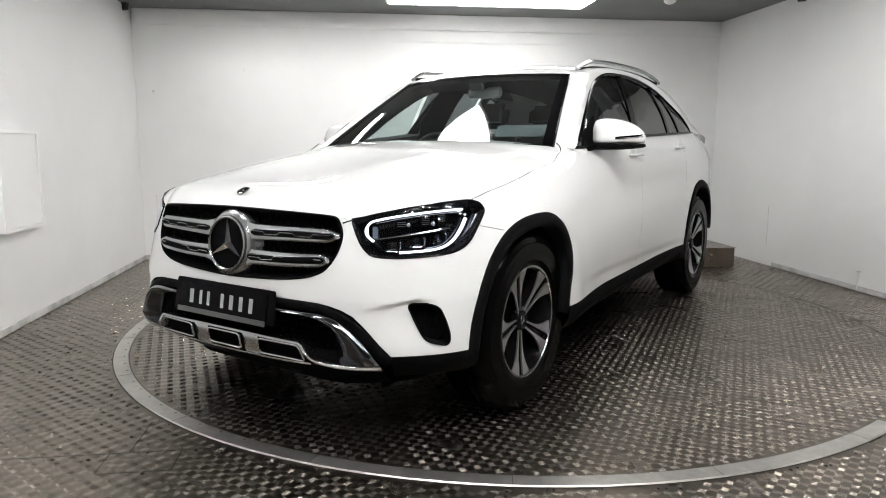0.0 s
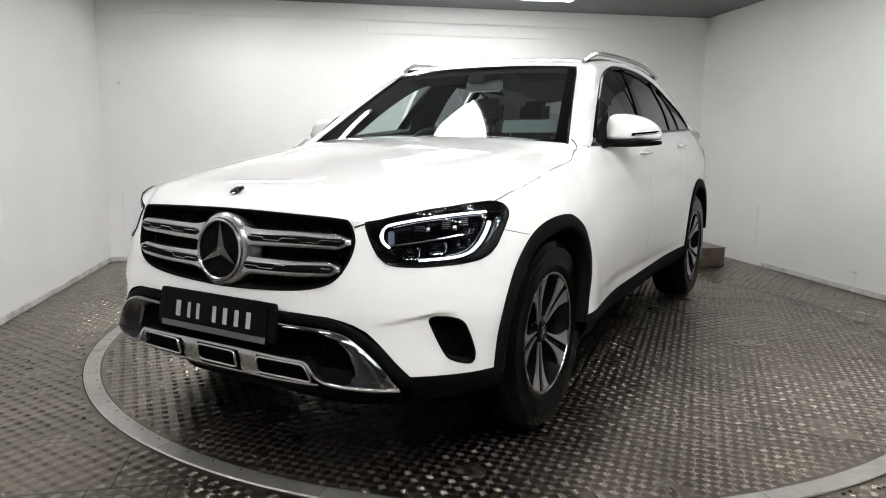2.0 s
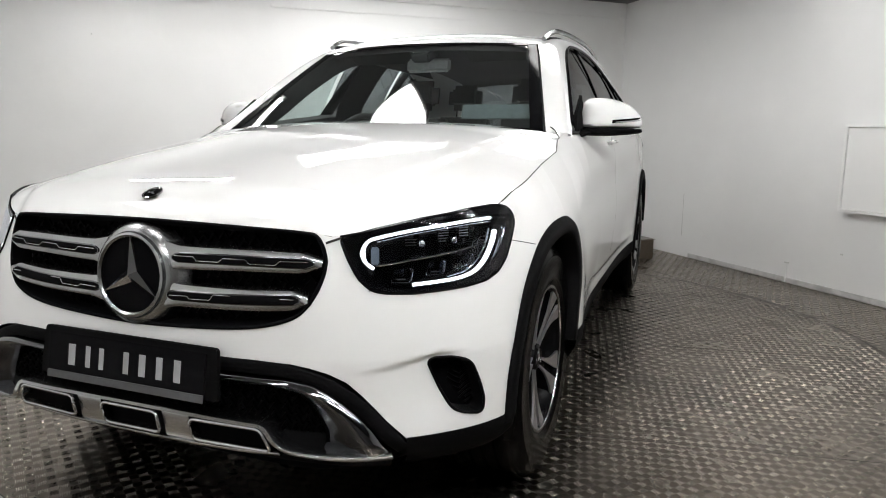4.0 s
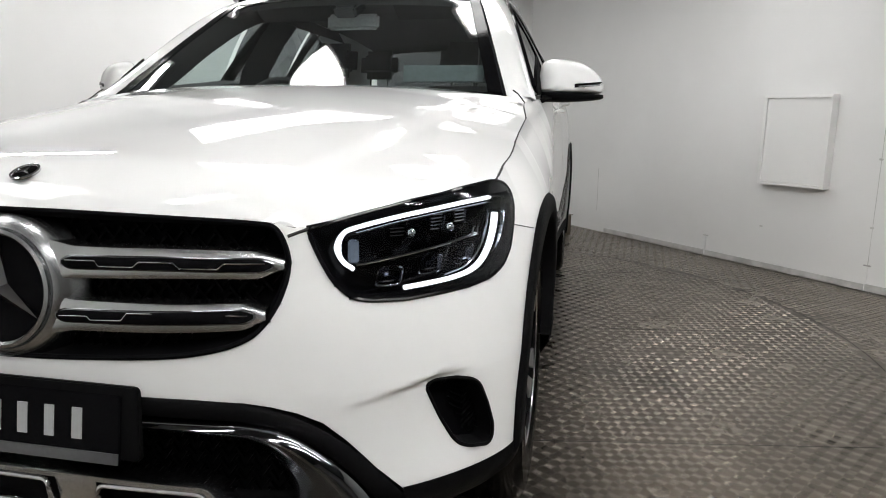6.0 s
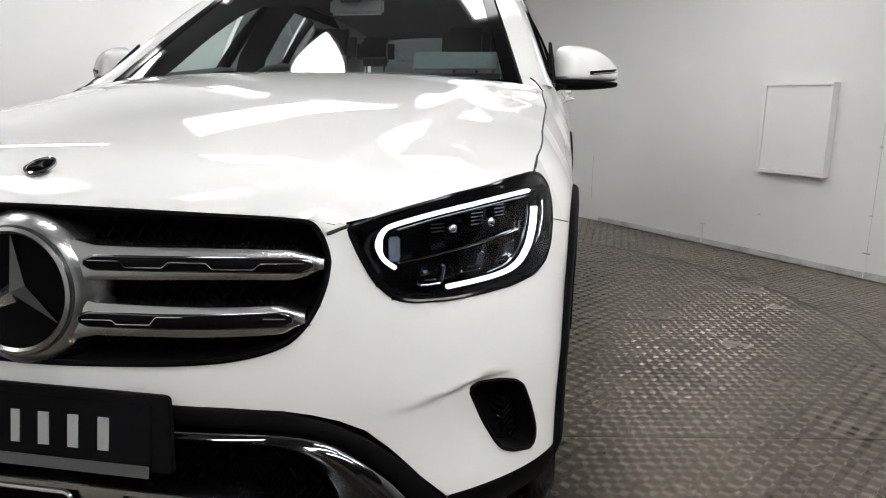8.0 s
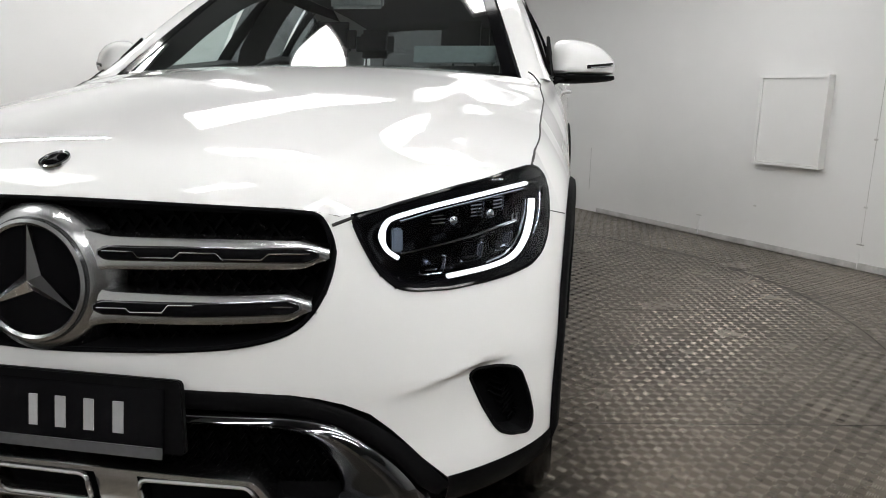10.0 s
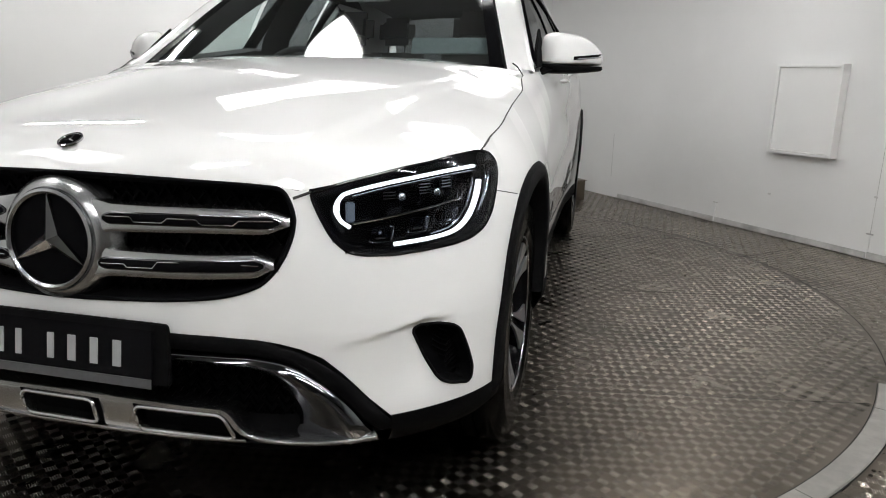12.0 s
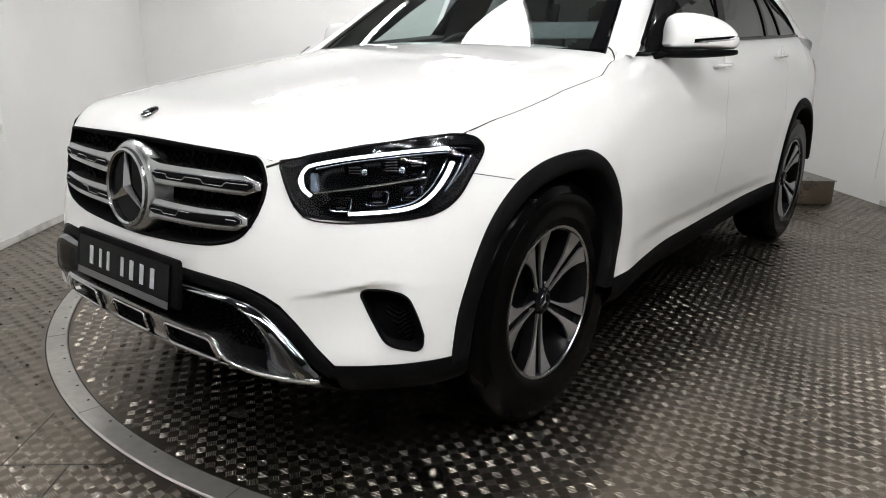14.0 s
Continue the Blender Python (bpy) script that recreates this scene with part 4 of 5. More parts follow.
        bb.grid(rows, close=True)
        bb.f.append(tuple(range(len(bb.v) - len(sq), len(bb.v))))
        bb.make("light_chamber", CHAMBER, h, "dark mirrored light chamber", sharp=40)
        Build().tube([m @ Vector((q[0], q[1], 0.003)) for q in sq if q[1] < 0.008 or q[0] > 0.018], 0.0012, 6).make("chamber_rim", REFLECTOR, h, "thin bright chamber rim")
        Build().box(-0.012, 0.012, -0.0125, -0.009, -0.012, 0.0, m).make("chamber_step", REFLECTOR, h, "bright step in the chamber", bevel=0.001)
    # ribbed reflectors above the deck, each with a small light source
    for q0, z0, n in ((0.786, 0.826, 3), (0.880, 0.832, 5), (0.945, 0.842, 4)):
        m = facing(q0, z0, -0.045)
        sq = [(-0.020, -0.018), (0.018, -0.018), (0.022, 0.016), (-0.024, 0.016)]
        bb = Build()
        rows = [[m @ Vector((q[0] * k, q[1] * k, -dd)) for q in rounded(sq, 0.005)] for k, dd in ((1.1, -0.004), (1.0, 0.0), (0.7, 0.02))]
        bb.grid(rows, close=True)
        bb.make("reflector_shell", CHAMBER, h, "dark reflector shell", sharp=40)
        bb = Build()
        for k in range(n):
            bb.box(-0.014, 0.016, -0.014 + k * 0.007, -0.0115 + k * 0.007, -0.006, 0.004, m)
        bb.make("reflector_fins", REFLECTOR, h, "ribbed reflector", sharp=30)
    for q0, z0 in ((0.812, 0.818), (0.905, 0.822)):
        Build().lathe([(0.0, 0.010), (-0.004, 0.009), (-0.008, 0.005), (-0.009, 0.0)], 18, "y", at(q0, z0, -0.034)).make("projector", CHROME, h, "small bright projector lens")


def bumper(car):
    # black lower field with honeycomb
    b = empty("lower_intake", (0, 0, 0), car)
    b["label"] = "black lower intake with chrome skid trim"
    top = np.array([(s_of_x(abs(x), z) * (1 if x >= 0 else -1), z) for x, z in [(0.0, 0.560)] + HALF_INTAKE + [(0.748, 0.285), (-0.748, 0.285)] + [(-x, z) for x, z in HALF_INTAKE[::-1]]])
    Build().grid(patch(top, -0.045, 26, 70)).make("intake_back", VOID, b, "dark intake mesh")
    bb = Build()
    for i in range(-36, 37):
        x = i * 0.016
        for z0 in np.arange(0.34, 0.50, 0.022):
            m = Matrix.Translation(front_at(x, z0 + (0.011 if i % 2 else 0), -0.038)) @ pose(0, 0, 0, 0, 35 if (i % 2) else -35, 0)
            bb.box(-0.0022, 0.0022, -0.004, 0.004, -0.012, 0.012, m)
    bb.make("intake_mesh", MESH, b, "fine black intake mesh")
    # black upper trim on each side
    for e in (1, -1):
        strip([(e * 0.05, 0.523), (e * 0.30, 0.522), (e * 0.42, 0.521), (e * 0.475, 0.515), (e * 0.56, 0.488), (e * 0.635, 0.436), (e * 0.695, 0.368), (e * 0.726, 0.328)], 0.0175, 0.004, 0.05, "intake_trim", BLACK, b, "black textured upper trim", 60)
        # chrome blade, wide at its lower outer end
        outer = smooth_curve([(0.26, 0.503), (0.40, 0.504), (0.48, 0.501), (0.552, 0.481), (0.625, 0.425), (0.672, 0.370), (0.698, 0.320)], 40)
        inner = smooth_curve([(0.26, 0.468), (0.40, 0.465), (0.465, 0.457), (0.505, 0.435), (0.542, 0.390), (0.555, 0.350), (0.54, 0.318)], 40)
        rows = [[] for _ in range(9)]
        n = len(outer)
        for i in range(n):
            o, q = outer[i], inner[i]
            for row, (t, d) in zip(rows, ((0, -0.03), (0, 0.004), (0.06, 0.014), (0.2, 0.024), (0.4, 0.020), (0.6, 0.008), (0.8, -0.006), (1.0, -0.018), (1.0, -0.045))):
                p = o * (1 - t) + q * t
                row.append(tuple(front_at(e * p[0], p[1], d)))
        bl = Build().grid(rows)
        bl.add([r[-1] for r in rows], [tuple(range(9))])
        bl.make("chrome_blade", BLADE, b, "dark satin blade", sharp=70)
        crest = Build().grid([[tuple(front_at(e * (outer[i] * (1 - t) + inner[i] * t)[0], (outer[i] * (1 - t) + inner[i] * t)[1], d)) for i in range(n)] for t, d in ((-0.01, 0.002), (0.03, 0.015), (0.10, 0.0225), (0.22, 0.0275), (0.30, 0.0245), (0.31, 0.018))])
        crest.make("blade_edge", EDGECHROME, b, "polished chrome upper edge of the blade", sharp=50)
    # chrome lower skid bar with three slots
    strip([(-0.40, 0.388), (-0.2, 0.391), (0, 0.392), (0.2, 0.391), (0.40, 0.388)], 0.0062, 0.030, 0.06, "skid_top", SKID, b, "chrome upper edge of the skid trim", 60)
    for e in (1, -1):
        strip([(e * 0.38, 0.390), (e * 0.41, 0.382), (e * 0.435, 0.352), (e * 0.455, 0.330), (e * 0.50, 0.318), (e * 0.60, 0.312), (e * 0.70, 0.316)], lambda q: 0.006 + 0.003 * q, 0.028, 0.06, "skid_side", SKID, b, "chrome skid edge", 50)
    strip([(-0.44, 0.308), (-0.2, 0.300), (0, 0.298), (0.2, 0.300), (0.44, 0.308)], 0.0065, 0.018, 0.06, "skid_bottom", SKID, b, "chrome lower edge of the skid trim", 60)
    for x0, x1 in ((0.105, 0.190), (-0.190, -0.105)):
        strip([(x0, 0.345), ((x0 + x1) / 2, 0.345), (x1, 0.345)], 0.046, 0.016, 0.03, "skid_web", SKID, b, "silver web", 10)
    for x0, x1 in ((-0.096, 0.096), (0.198, 0.405), (-0.405, -0.198)):
        q = rounded([(x0, 0.377), (x1 if x0 > -0.1 and x1 > 0.2 else x1, 0.377), (x1 + (0.02 if x0 > 0 else 0), 0.318), (x0 - (0.02 if x1 < 0 else 0), 0.318)], 0.02, 5)
        Build().tube([tuple(front_at(p[0], p[1], 0.022)) for p in q], 0.0048, 8, True).make("slot_rim", SKID, b, "silver slot rim")
        sq = np.array([(s_of_x(abs(p[0]), p[1]) * (1 if p[0] >= 0 else -1), p[1]) for p in q])
        Build().grid(patch(sq, -0.01, 8, 16)).make("slot_floor", VOID, b)
    # black lower apron down to the ground clearance
    rows = []
    for z, off in ((0.36, -0.03), (0.300, -0.006), (0.26, -0.04), (0.205, -0.11), (0.185, -0.20)):
        rows.append([tuple(wall(s, z, off)) for s in np.linspace(-s_of_x(0.70, 0.3), s_of_x(0.70, 0.3), 80)])
    Build().grid(rows).make("apron", BLACK, b, "black lower apron")
    for e in (1, -1):
        rows = []
        for z, off in ((0.358, 0.002), (0.34, 0.006), (0.30, 0.002), (0.27, -0.02)):
            rows.append([tuple(wall(e * s, z, off)) for s in np.linspace(s_of_x(0.735, 0.35), s_of_y(-0.44, 0.33), 24)])
        Build().grid(rows).make("corner_trim", BLACK, b, "black textured bumper corner", sharp=60)
    # side vents
    for e in (1, -1):
        out = FOG if e > 0 else mirrored(FOG)
        v = empty("side_vent", (0, 0, 0), car)
        v["label"] = "black mesh side vent in the bumper"
        Build().tube([tuple(p) for p in wall(out[:, 0], out[:, 1], 0.0)], 0.004, 6, True).make("vent_edge", BLACK, v)
        Build().grid(band(out, 0.0, -0.05, 0.008)).make("vent_wall", BLACK, v)
        Build().grid(patch(out, -0.042, 14, 12)).make("vent_back", VOID, v)
        vb = Build()
        for k in range(13):
            z = 0.395 + k * 0.0125
            xs = np.linspace(0.77 + 0.005, 0.88, 12)
            pts = [wall(s_of_x(x, z), z + 0.01 * math.sin(i * 1.6), -0.035) for i, x in enumerate(xs)]
            keep = [p for p in pts]
            pp = [(e * p[0], p[1], p[2]) for p in keep if in_poly(np.array([[s_of_x(p[0], p[2]), p[2]]]), FOG)[0]]
            if len(pp) > 2:
                vb.tube(pp, 0.0028, 5)
        vb.make("vent_mesh", MESH, v, "wavy black mesh")
    # show plate and its holder
    pl = empty("show_plate", (0, front_at(0, 0.5)[1] - 0.02, 0.495), car)
    pl["label"] = "black show plate with silver bars of lettering"
    pl.rotation_euler = (radians(-9), 0, 0)

    def lay(a, c, d):
        bow = 0.10 * a * a
        return (a, -d + bow, c)

    Build().slab(rounded([(-0.29, 0.072), (-0.30, -0.06), (0.30, -0.06), (0.29, 0.072)], 0.012), lambda a, c, d: (a, -d, c), 0.012).make("holder", BLACK, pl, "black plate holder", bevel=0.002)
    Build().box(-0.262, 0.262, -0.020, -0.012, -0.062, 0.056).make("plate", PLATE, pl, "black glossy plate", bevel=0.002)
    Build().box(-0.262, 0.262, -0.0225, -0.0205, -0.066, -0.046).make("plate_strip", STRIPGREY, pl, "dark silver lower strip")
    for (x0, w) in ((-0.203, 0.052), (-0.137, 0.034), (-0.090, 0.034), (-0.008, 0.038), (0.042, 0.046), (0.099, 0.044), (0.155, 0.046)):
        Build().box(x0 + 0.28 * w, x0 + 0.72 * w, -0.0222, -0.0205, -0.026, 0.030).make("letter_bar", LETTER, pl, "silver bar in place of lettering")


def mirror(car, e):
    m = empty("door_mirror", (0, 0, 0), car)
    m["label"] = "white door mirror with black foot and indicator strip"
    a, b = Vector((0.862, 0.82, 0)), Vector((1.068, 1.0, 0))
    fwd = Vector((0.60, -0.80, 0)).normalized()

    def at(w, z, d):
        p = a + (b - a) * w + fwd * d
        return (e * p.x, p.y, z)

    def loft(outline, centre, steps):
        pts = smooth_curve(outline, 44, True)
        rows = [[at(centre[0] + (p[0] - centre[0]) * k, centre[1] + (p[1] - centre[1]) * k, d) for p in pts] for k, d in steps]
        return Build().grid(rows, close=True)

    full = ((0.93, -0.012), (1.0, 0.0), (0.985, 0.030), (0.93, 0.058), (0.82, 0.080), (0.62, 0.096), (0.35, 0.105), (0.02, 0.108))
    cap = [(0.0, 1.124), (-0.02, 1.165), (0.0, 1.212), (0.06, 1.236), (0.22, 1.248), (0.52, 1.241), (0.76, 1.219), (0.93, 1.186), (1.0, 1.155), (0.985, 1.130), (0.90, 1.119), (0.45, 1.119)]
    loft(cap, (0.48, 1.140), full).make("cap", PAINT, m, "white mirror cap")
    low = [(-0.08, 1.120), (0.45, 1.118), (0.93, 1.118), (1.0, 1.113), (0.95, 1.097), (0.45, 1.087), (0.02, 1.089), (-0.10, 1.102)]
    loft(low, (0.45, 1.1165), ((0.93, -0.012), (1.0, 0.0), (0.985, 0.030), (0.93, 0.058), (0.84, 0.078), (0.66, 0.092), (0.3, 0.098), (0.02, 0.099))).make("lower_cover", BLACK, m, "black lower mirror cover")

    def face(w, z):
        """Depth of the cap's surface at a place of its outline."""
        return 0.108 * max(0.0, 1 - (abs(w - 0.46) / 0.55) ** 2.6) ** 0.5 * max(0.0, 1 - (abs(z - 1.140) / 0.11) ** 3) ** 0.4

    rows = [[at(w, z0 + 0.022 * (w - 0.3), face(w, z0) + 0.0035) for w in np.linspace(0.30, 0.985, 20)] for z0 in np.linspace(1.139, 1.153, 4)]
    Build().grid(rows).make("indicator", GLOSS, m, "black indicator strip")
    rows = [[at(w, z0 + 0.020 * (w - 0.3), face(w, z0) + 0.006) for w in np.linspace(0.36, 0.97, 20)] for z0 in (1.141, 1.1445)]
    Build().grid(rows).make("chrome_line", CHROME, m)
    Build().add([at(w, z, -0.013) for w, z in ((0.02, 1.13), (0.95, 1.13), (0.93, 1.18), (0.5, 1.236), (0.06, 1.228))], [(0, 1, 2, 3, 4)]).make("mirror_glass", CHROME, m, "mirror glass")
    foot = [(e * 0.845, 0.735, 1.088), (e * 0.872, 0.77, 1.098), (e * 0.90, 0.80, 1.106), (e * 0.95, 0.86, 1.110)]
    Build().tube(smooth_curve(foot, 16), lambda t: 0.040 - 0.006 * t, 12, flat=0.36).make("foot", BLACK, m, "black mirror foot")
    tri = [(0.866, 0.650, 1.086), (0.876, 0.86, 1.105), (0.846, 0.86, 1.262), (0.853, 0.72, 1.178)]
    bb = Build()
    bb.add([(e * x, y, z) for x, y, z in tri] + [(e * (x - 0.012), y, z) for x, y, z in tri], [(0, 1, 2, 3), (7, 6, 5, 4), (0, 4, 5, 1), (1, 5, 6, 2), (2, 6, 7, 3), (3, 7, 4, 0)])
    bb.make("sail", BLACK, m, "black mirror corner trim", bevel=0.003)


def sides(car):
    for e in (1, -1):
        rows = []
        for dz, off in ((0.010, 0.001), (0.0, 0.004), (-0.05, 0.0), (-0.10, -0.03), (-0.12, -0.12)):
            row = []
            for y in np.linspace(0.345, 2.46, 40):
                s = s_of_y(y, 0.4)
                z = np.interp(s, BOTTOM_S, BOTTOM_Z)
                p = wall(s, max(z + dz, z), off)
                row.append((e * p[0], p[1], z + dz))
            rows.append(row)
        Build().grid(rows).make("sill_trim", BLACK, car, "black textured sill cladding", sharp=60)
        # tail lamp wrapping round the rear corner
        tl = np.array([(S2 + 0.22, 1.00), (S2 + 0.23, 1.085), (S2 + 0.62, 1.075), (S2 + 0.62, 0.985)])
        Build().grid([[(e * p[0], p[1], p[2]) for p in r] for r in patch(tl, 0.003, 8, 16)]).make("tail_lamp", TAIL_RED, car, "dark red tail lamp")
        # panel gaps
        for y, za, zb in ((1.43, 0.42, 1.15), (2.43, 0.80, 1.18)):
            s = s_of_y(y, 0.8)
            pts = [wall(s, z, 0.0) for z in np.linspace(za, zb, 24)]
            Build().tube([(e * p[0], p[1], p[2]) for p in pts], 0.0003, 6).make("door_gap", DARKGAP, car)
        pts = [wall(1.074 + 0.15 * q, 0.811 - 0.031 * q, 0.0004) for q in np.linspace(0, 1, 14)]
        Build().tube([(e * p[0], p[1], p[2]) for p in pts], 0.0012, 6).make("bumper_gap", DARKGAP, car)
        for y, z in ((1.36, 1.055), (2.30, 1.095)):
            hd = empty("door_handle", (0, 0, 0), car)
            p = wall(s_of_y(y, 1.0), z)
            x = p[0] + 0.020
            pts = smooth_curve([(e * (x - 0.03), y - 0.088, z - 0.004), (e * x, y - 0.068, z), (e * (x + 0.004), y, z + 0.002), (e * x, y + 0.068, z + 0.003), (e * (x - 0.03), y + 0.088, z + 0.002)], 24)
            Build().tube(pts, 0.0115, 10, flat=0.75).make("grip", PAINT, hd, "white door handle")
            Build().lathe([(0.001, 0.042), (0.003, 0.036), (0.001, 0.0)], 24, "x", (e * (p[0] + 0.002), y, z)).make("recess", PAINT, hd)


def interior(car):
    c = empty("cabin", (0, 0, 0), car)
    c["label"] = "dark cabin with seats, dashboard and steering wheel"
    Build().box(-0.80, 0.80, 0.55, 3.3, 0.30, 0.34).make("cabin_floor", INTERIOR, c)
    rows = []
    for y, z in ((0.52, 1.03), (0.62, 1.075), (0.85, 1.085), (1.0, 1.06), (1.06, 1.0), (1.07, 0.6)):
        rows.append([(x, y + 0.05 * (x / 0.75) ** 2, z - 0.03 * (x / 0.75) ** 2 + (0.03 if -0.6 < x < -0.15 and 0.8 < y < 1.05 else 0)) for x in np.linspace(-0.80, 0.80, 30)])
    Build().grid(rows).make("dashboard", INTERIOR, c, "dark dashboard", sharp=60)
    ring = [(-0.36 + 0.185 * math.cos(a), 1.12 + 0.075 * math.sin(a), 1.02 + 0.165 * math.sin(a)) for a in np.linspace(0, 2 * math.pi, 48, endpoint=False)]
    sw = Build().tube(ring, 0.016, 10, True).make("steering_wheel", INTERIOR, c, "dark steering wheel")
    Build().lathe([(0.0, 0.07), (-0.02, 0.06), (-0.025, 0.0)], 24, "y", (-0.36, 1.12, 1.02)).make("wheel_hub", INTERIOR, sw)
    for y, zs in ((1.75, 0.0), (2.62, 0.03)):
        for x in (-0.37, 0.37):
            st = empty("seat", (x, y, 0.34 + zs), c)
            Build().box(-0.26, 0.26, -0.52, 0.05, 0.10, 0.30).make("cushion", SEAT, st, bevel=0.06, seg=4)
            m = pose(0, 0, 0.22, -13, 0, 0)
            Build().box(-0.25, 0.25, -0.06, 0.10, 0.0, 0.64, m).make("backrest", SEAT, st, bevel=0.06, seg=4)
            Build().box(-0.13, 0.13, -0.05, 0.06, 0.69, 0.88, m).make("headrest", SEAT, st, bevel=0.045, seg=4)
            for k in (-0.06, 0.06):
                Build().tube([m @ Vector((k, 0.01, 0.6)), m @ Vector((k, 0.01, 0.72))], 0.007, 8).make("headrest_post", CHROME, st)
    Build().box(-0.12, 0.12, -0.014, 0.014, -0.035, 0.035, pose(0.0, 1.18, 1.435, -8, 0, 0)).make("interior_mirror", TRIMGREY, c, "grey interior mirror", bevel=0.012, seg=3)
    Build().box(-0.05, 0.05, -0.10, 0.05, -0.02, 0.03, pose(0, 1.16, 1.49, 20, 0, 0)).make("sensor_housing", INTERIOR, c, bevel=0.01)
    for x in (-0.34, 0.34):
        Build().box(-0.19, 0.19, -0.008, 0.008, -0.07, 0.07, pose(x, 1.33, 1.505, 62, 0, 0)).make("sun_visor", INTERIOR, c, bevel=0.006)
    # dark linings of the front pillars, roof sides, centre pillars and doors
    for sx in (1, -1):
        rim = smooth_curve([(0.755, 0.545, 1.085), (0.730, 0.64, 1.155), (0.660, 0.87, 1.315), (0.597, 1.08, 1.452), (0.565, 1.24, 1.525), (0.590, 1.75, 1.565), (0.59, 2.6, 1.55)], 36)
        inn = smooth_curve([(0.770, 0.76, 1.085), (0.752, 0.94, 1.158), (0.665, 1.10, 1.295), (0.575, 1.28, 1.42), (0.525, 1.44, 1.475), (0.545, 1.80, 1.49), (0.55, 2.6, 1.48)], 36)
        Build().grid([[(sx * p[0], p[1], p[2]) for p in r] for r in (rim, inn)]).make("pillar_lining", INTERIOR, c, "dark lining of pillar and roof side")
        Build().grid([[(sx * x, y, z) for x, z in ((0.76, 1.05), (0.70, 1.25), (0.60, 1.40), (0.525, 1.49))] for y in (1.47, 1.62, 1.78)]).make("pillar_lining", INTERIOR, c, "dark centre pillar lining")
        Build().grid([[(sx * x, y, z + dz) for y, dz in ((0.72, -0.03), (0.96, 0.0), (1.45, 0.045), (2.8, 0.05))] for x, z in ((0.84, 1.11), (0.79, 1.15), (0.745, 1.135), (0.735, 0.95), (0.75, 0.5))]).make("door_lining", INTERIOR, c, "dark door lining")
    # thin grey-blue rectangle, tilted, low behind the windscreen
    Build().box(-0.15, 0.15, -0.004, 0.004, -0.035, 0.035, pose(0.51, 0.70, 1.185, -28, 0, 4)).make("grey_blue_rectangle", BLUEGREY, c, "thin tilted grey-blue rectangle behind the windscreen", bevel=0.002)
    Build().box(-0.70, 0.70, 3.2, 3.28, 0.4, 1.05).make("rear_shelf", INTERIOR, c)


def car():
    c = empty("car", (0, 0, FLOOR))
    c.location = (0, 0, 0)
    body_panels(c)
    hood(c)
    greenhouse(c)
    grille(c)
    for e in (1, -1):
        headlamp(c, e)
        mirror(c, e)
    bumper(c)
    sides(c)
    arch(c, FRONT_ARCH)
    arch(c, REAR_ARCH)
    for y, st in ((0.0, 0.0), (AXLE, 0.0)):
        wheel(c, 0.805, y, st, 1)
        wheel(c, -0.805, y, st, -1)
    interior(c)
    # hood badge
    p = (0.0, -0.745, 0.928)
    bd = empty("hood_badge", p, c)
    bd["label"] = "small round dark badge with silver rim"
    bd.rotation_euler = (radians(27), 0, 0)
    Build().lathe([(0.0, 0.028), (0.004, 0.0275), (0.005, 0.024), (0.003, 0.0235)], 40, "z").make("badge_ring", CHROME, bd)
    Build().lathe([(0.002, 0.0235), (0.0035, 0.012), (0.004, 0.0)], 32, "z").make("badge_disc", GLOSS, bd)
    for k in range(3):
        a = math.pi / 2 + k * 2 * math.pi / 3
        Build().add([(0.018 * math.cos(a), 0.018 * math.sin(a), 0.0042), (0.004 * math.cos(a + 1.05), 0.004 * math.sin(a + 1.05), 0.0042), (0, 0, 0.006), (0.004 * math.cos(a - 1.05), 0.004 * math.sin(a - 1.05), 0.0042)], [(0, 1, 2), (0, 2, 3)]).make("badge_star", CHROME, bd, smooth=False)
    Build().slab(rounded([(-0.45, -0.66), (0.45, -0.66), (0.66, -0.45), (0.66, 3.55), (-0.66, 3.55), (-0.66, -0.45)], 0.12), lambda a, q, d: (a, q, 0.175 + d), 0.06).make("underbody", VOID, c, "dark underbody")
    tagged(c, "white SUV with black cladding and chrome trim, on the turntable", "car")


car()


# ---- turntable and tread plate ----
def ring_rows(prof, a0=0.0, a1=2 * math.pi, n=180):
    return [[(CX + r * math.cos(a), CY + r * math.sin(a), FLOOR + z) for r, z in prof] for a in np.linspace(a0, a1, n)]


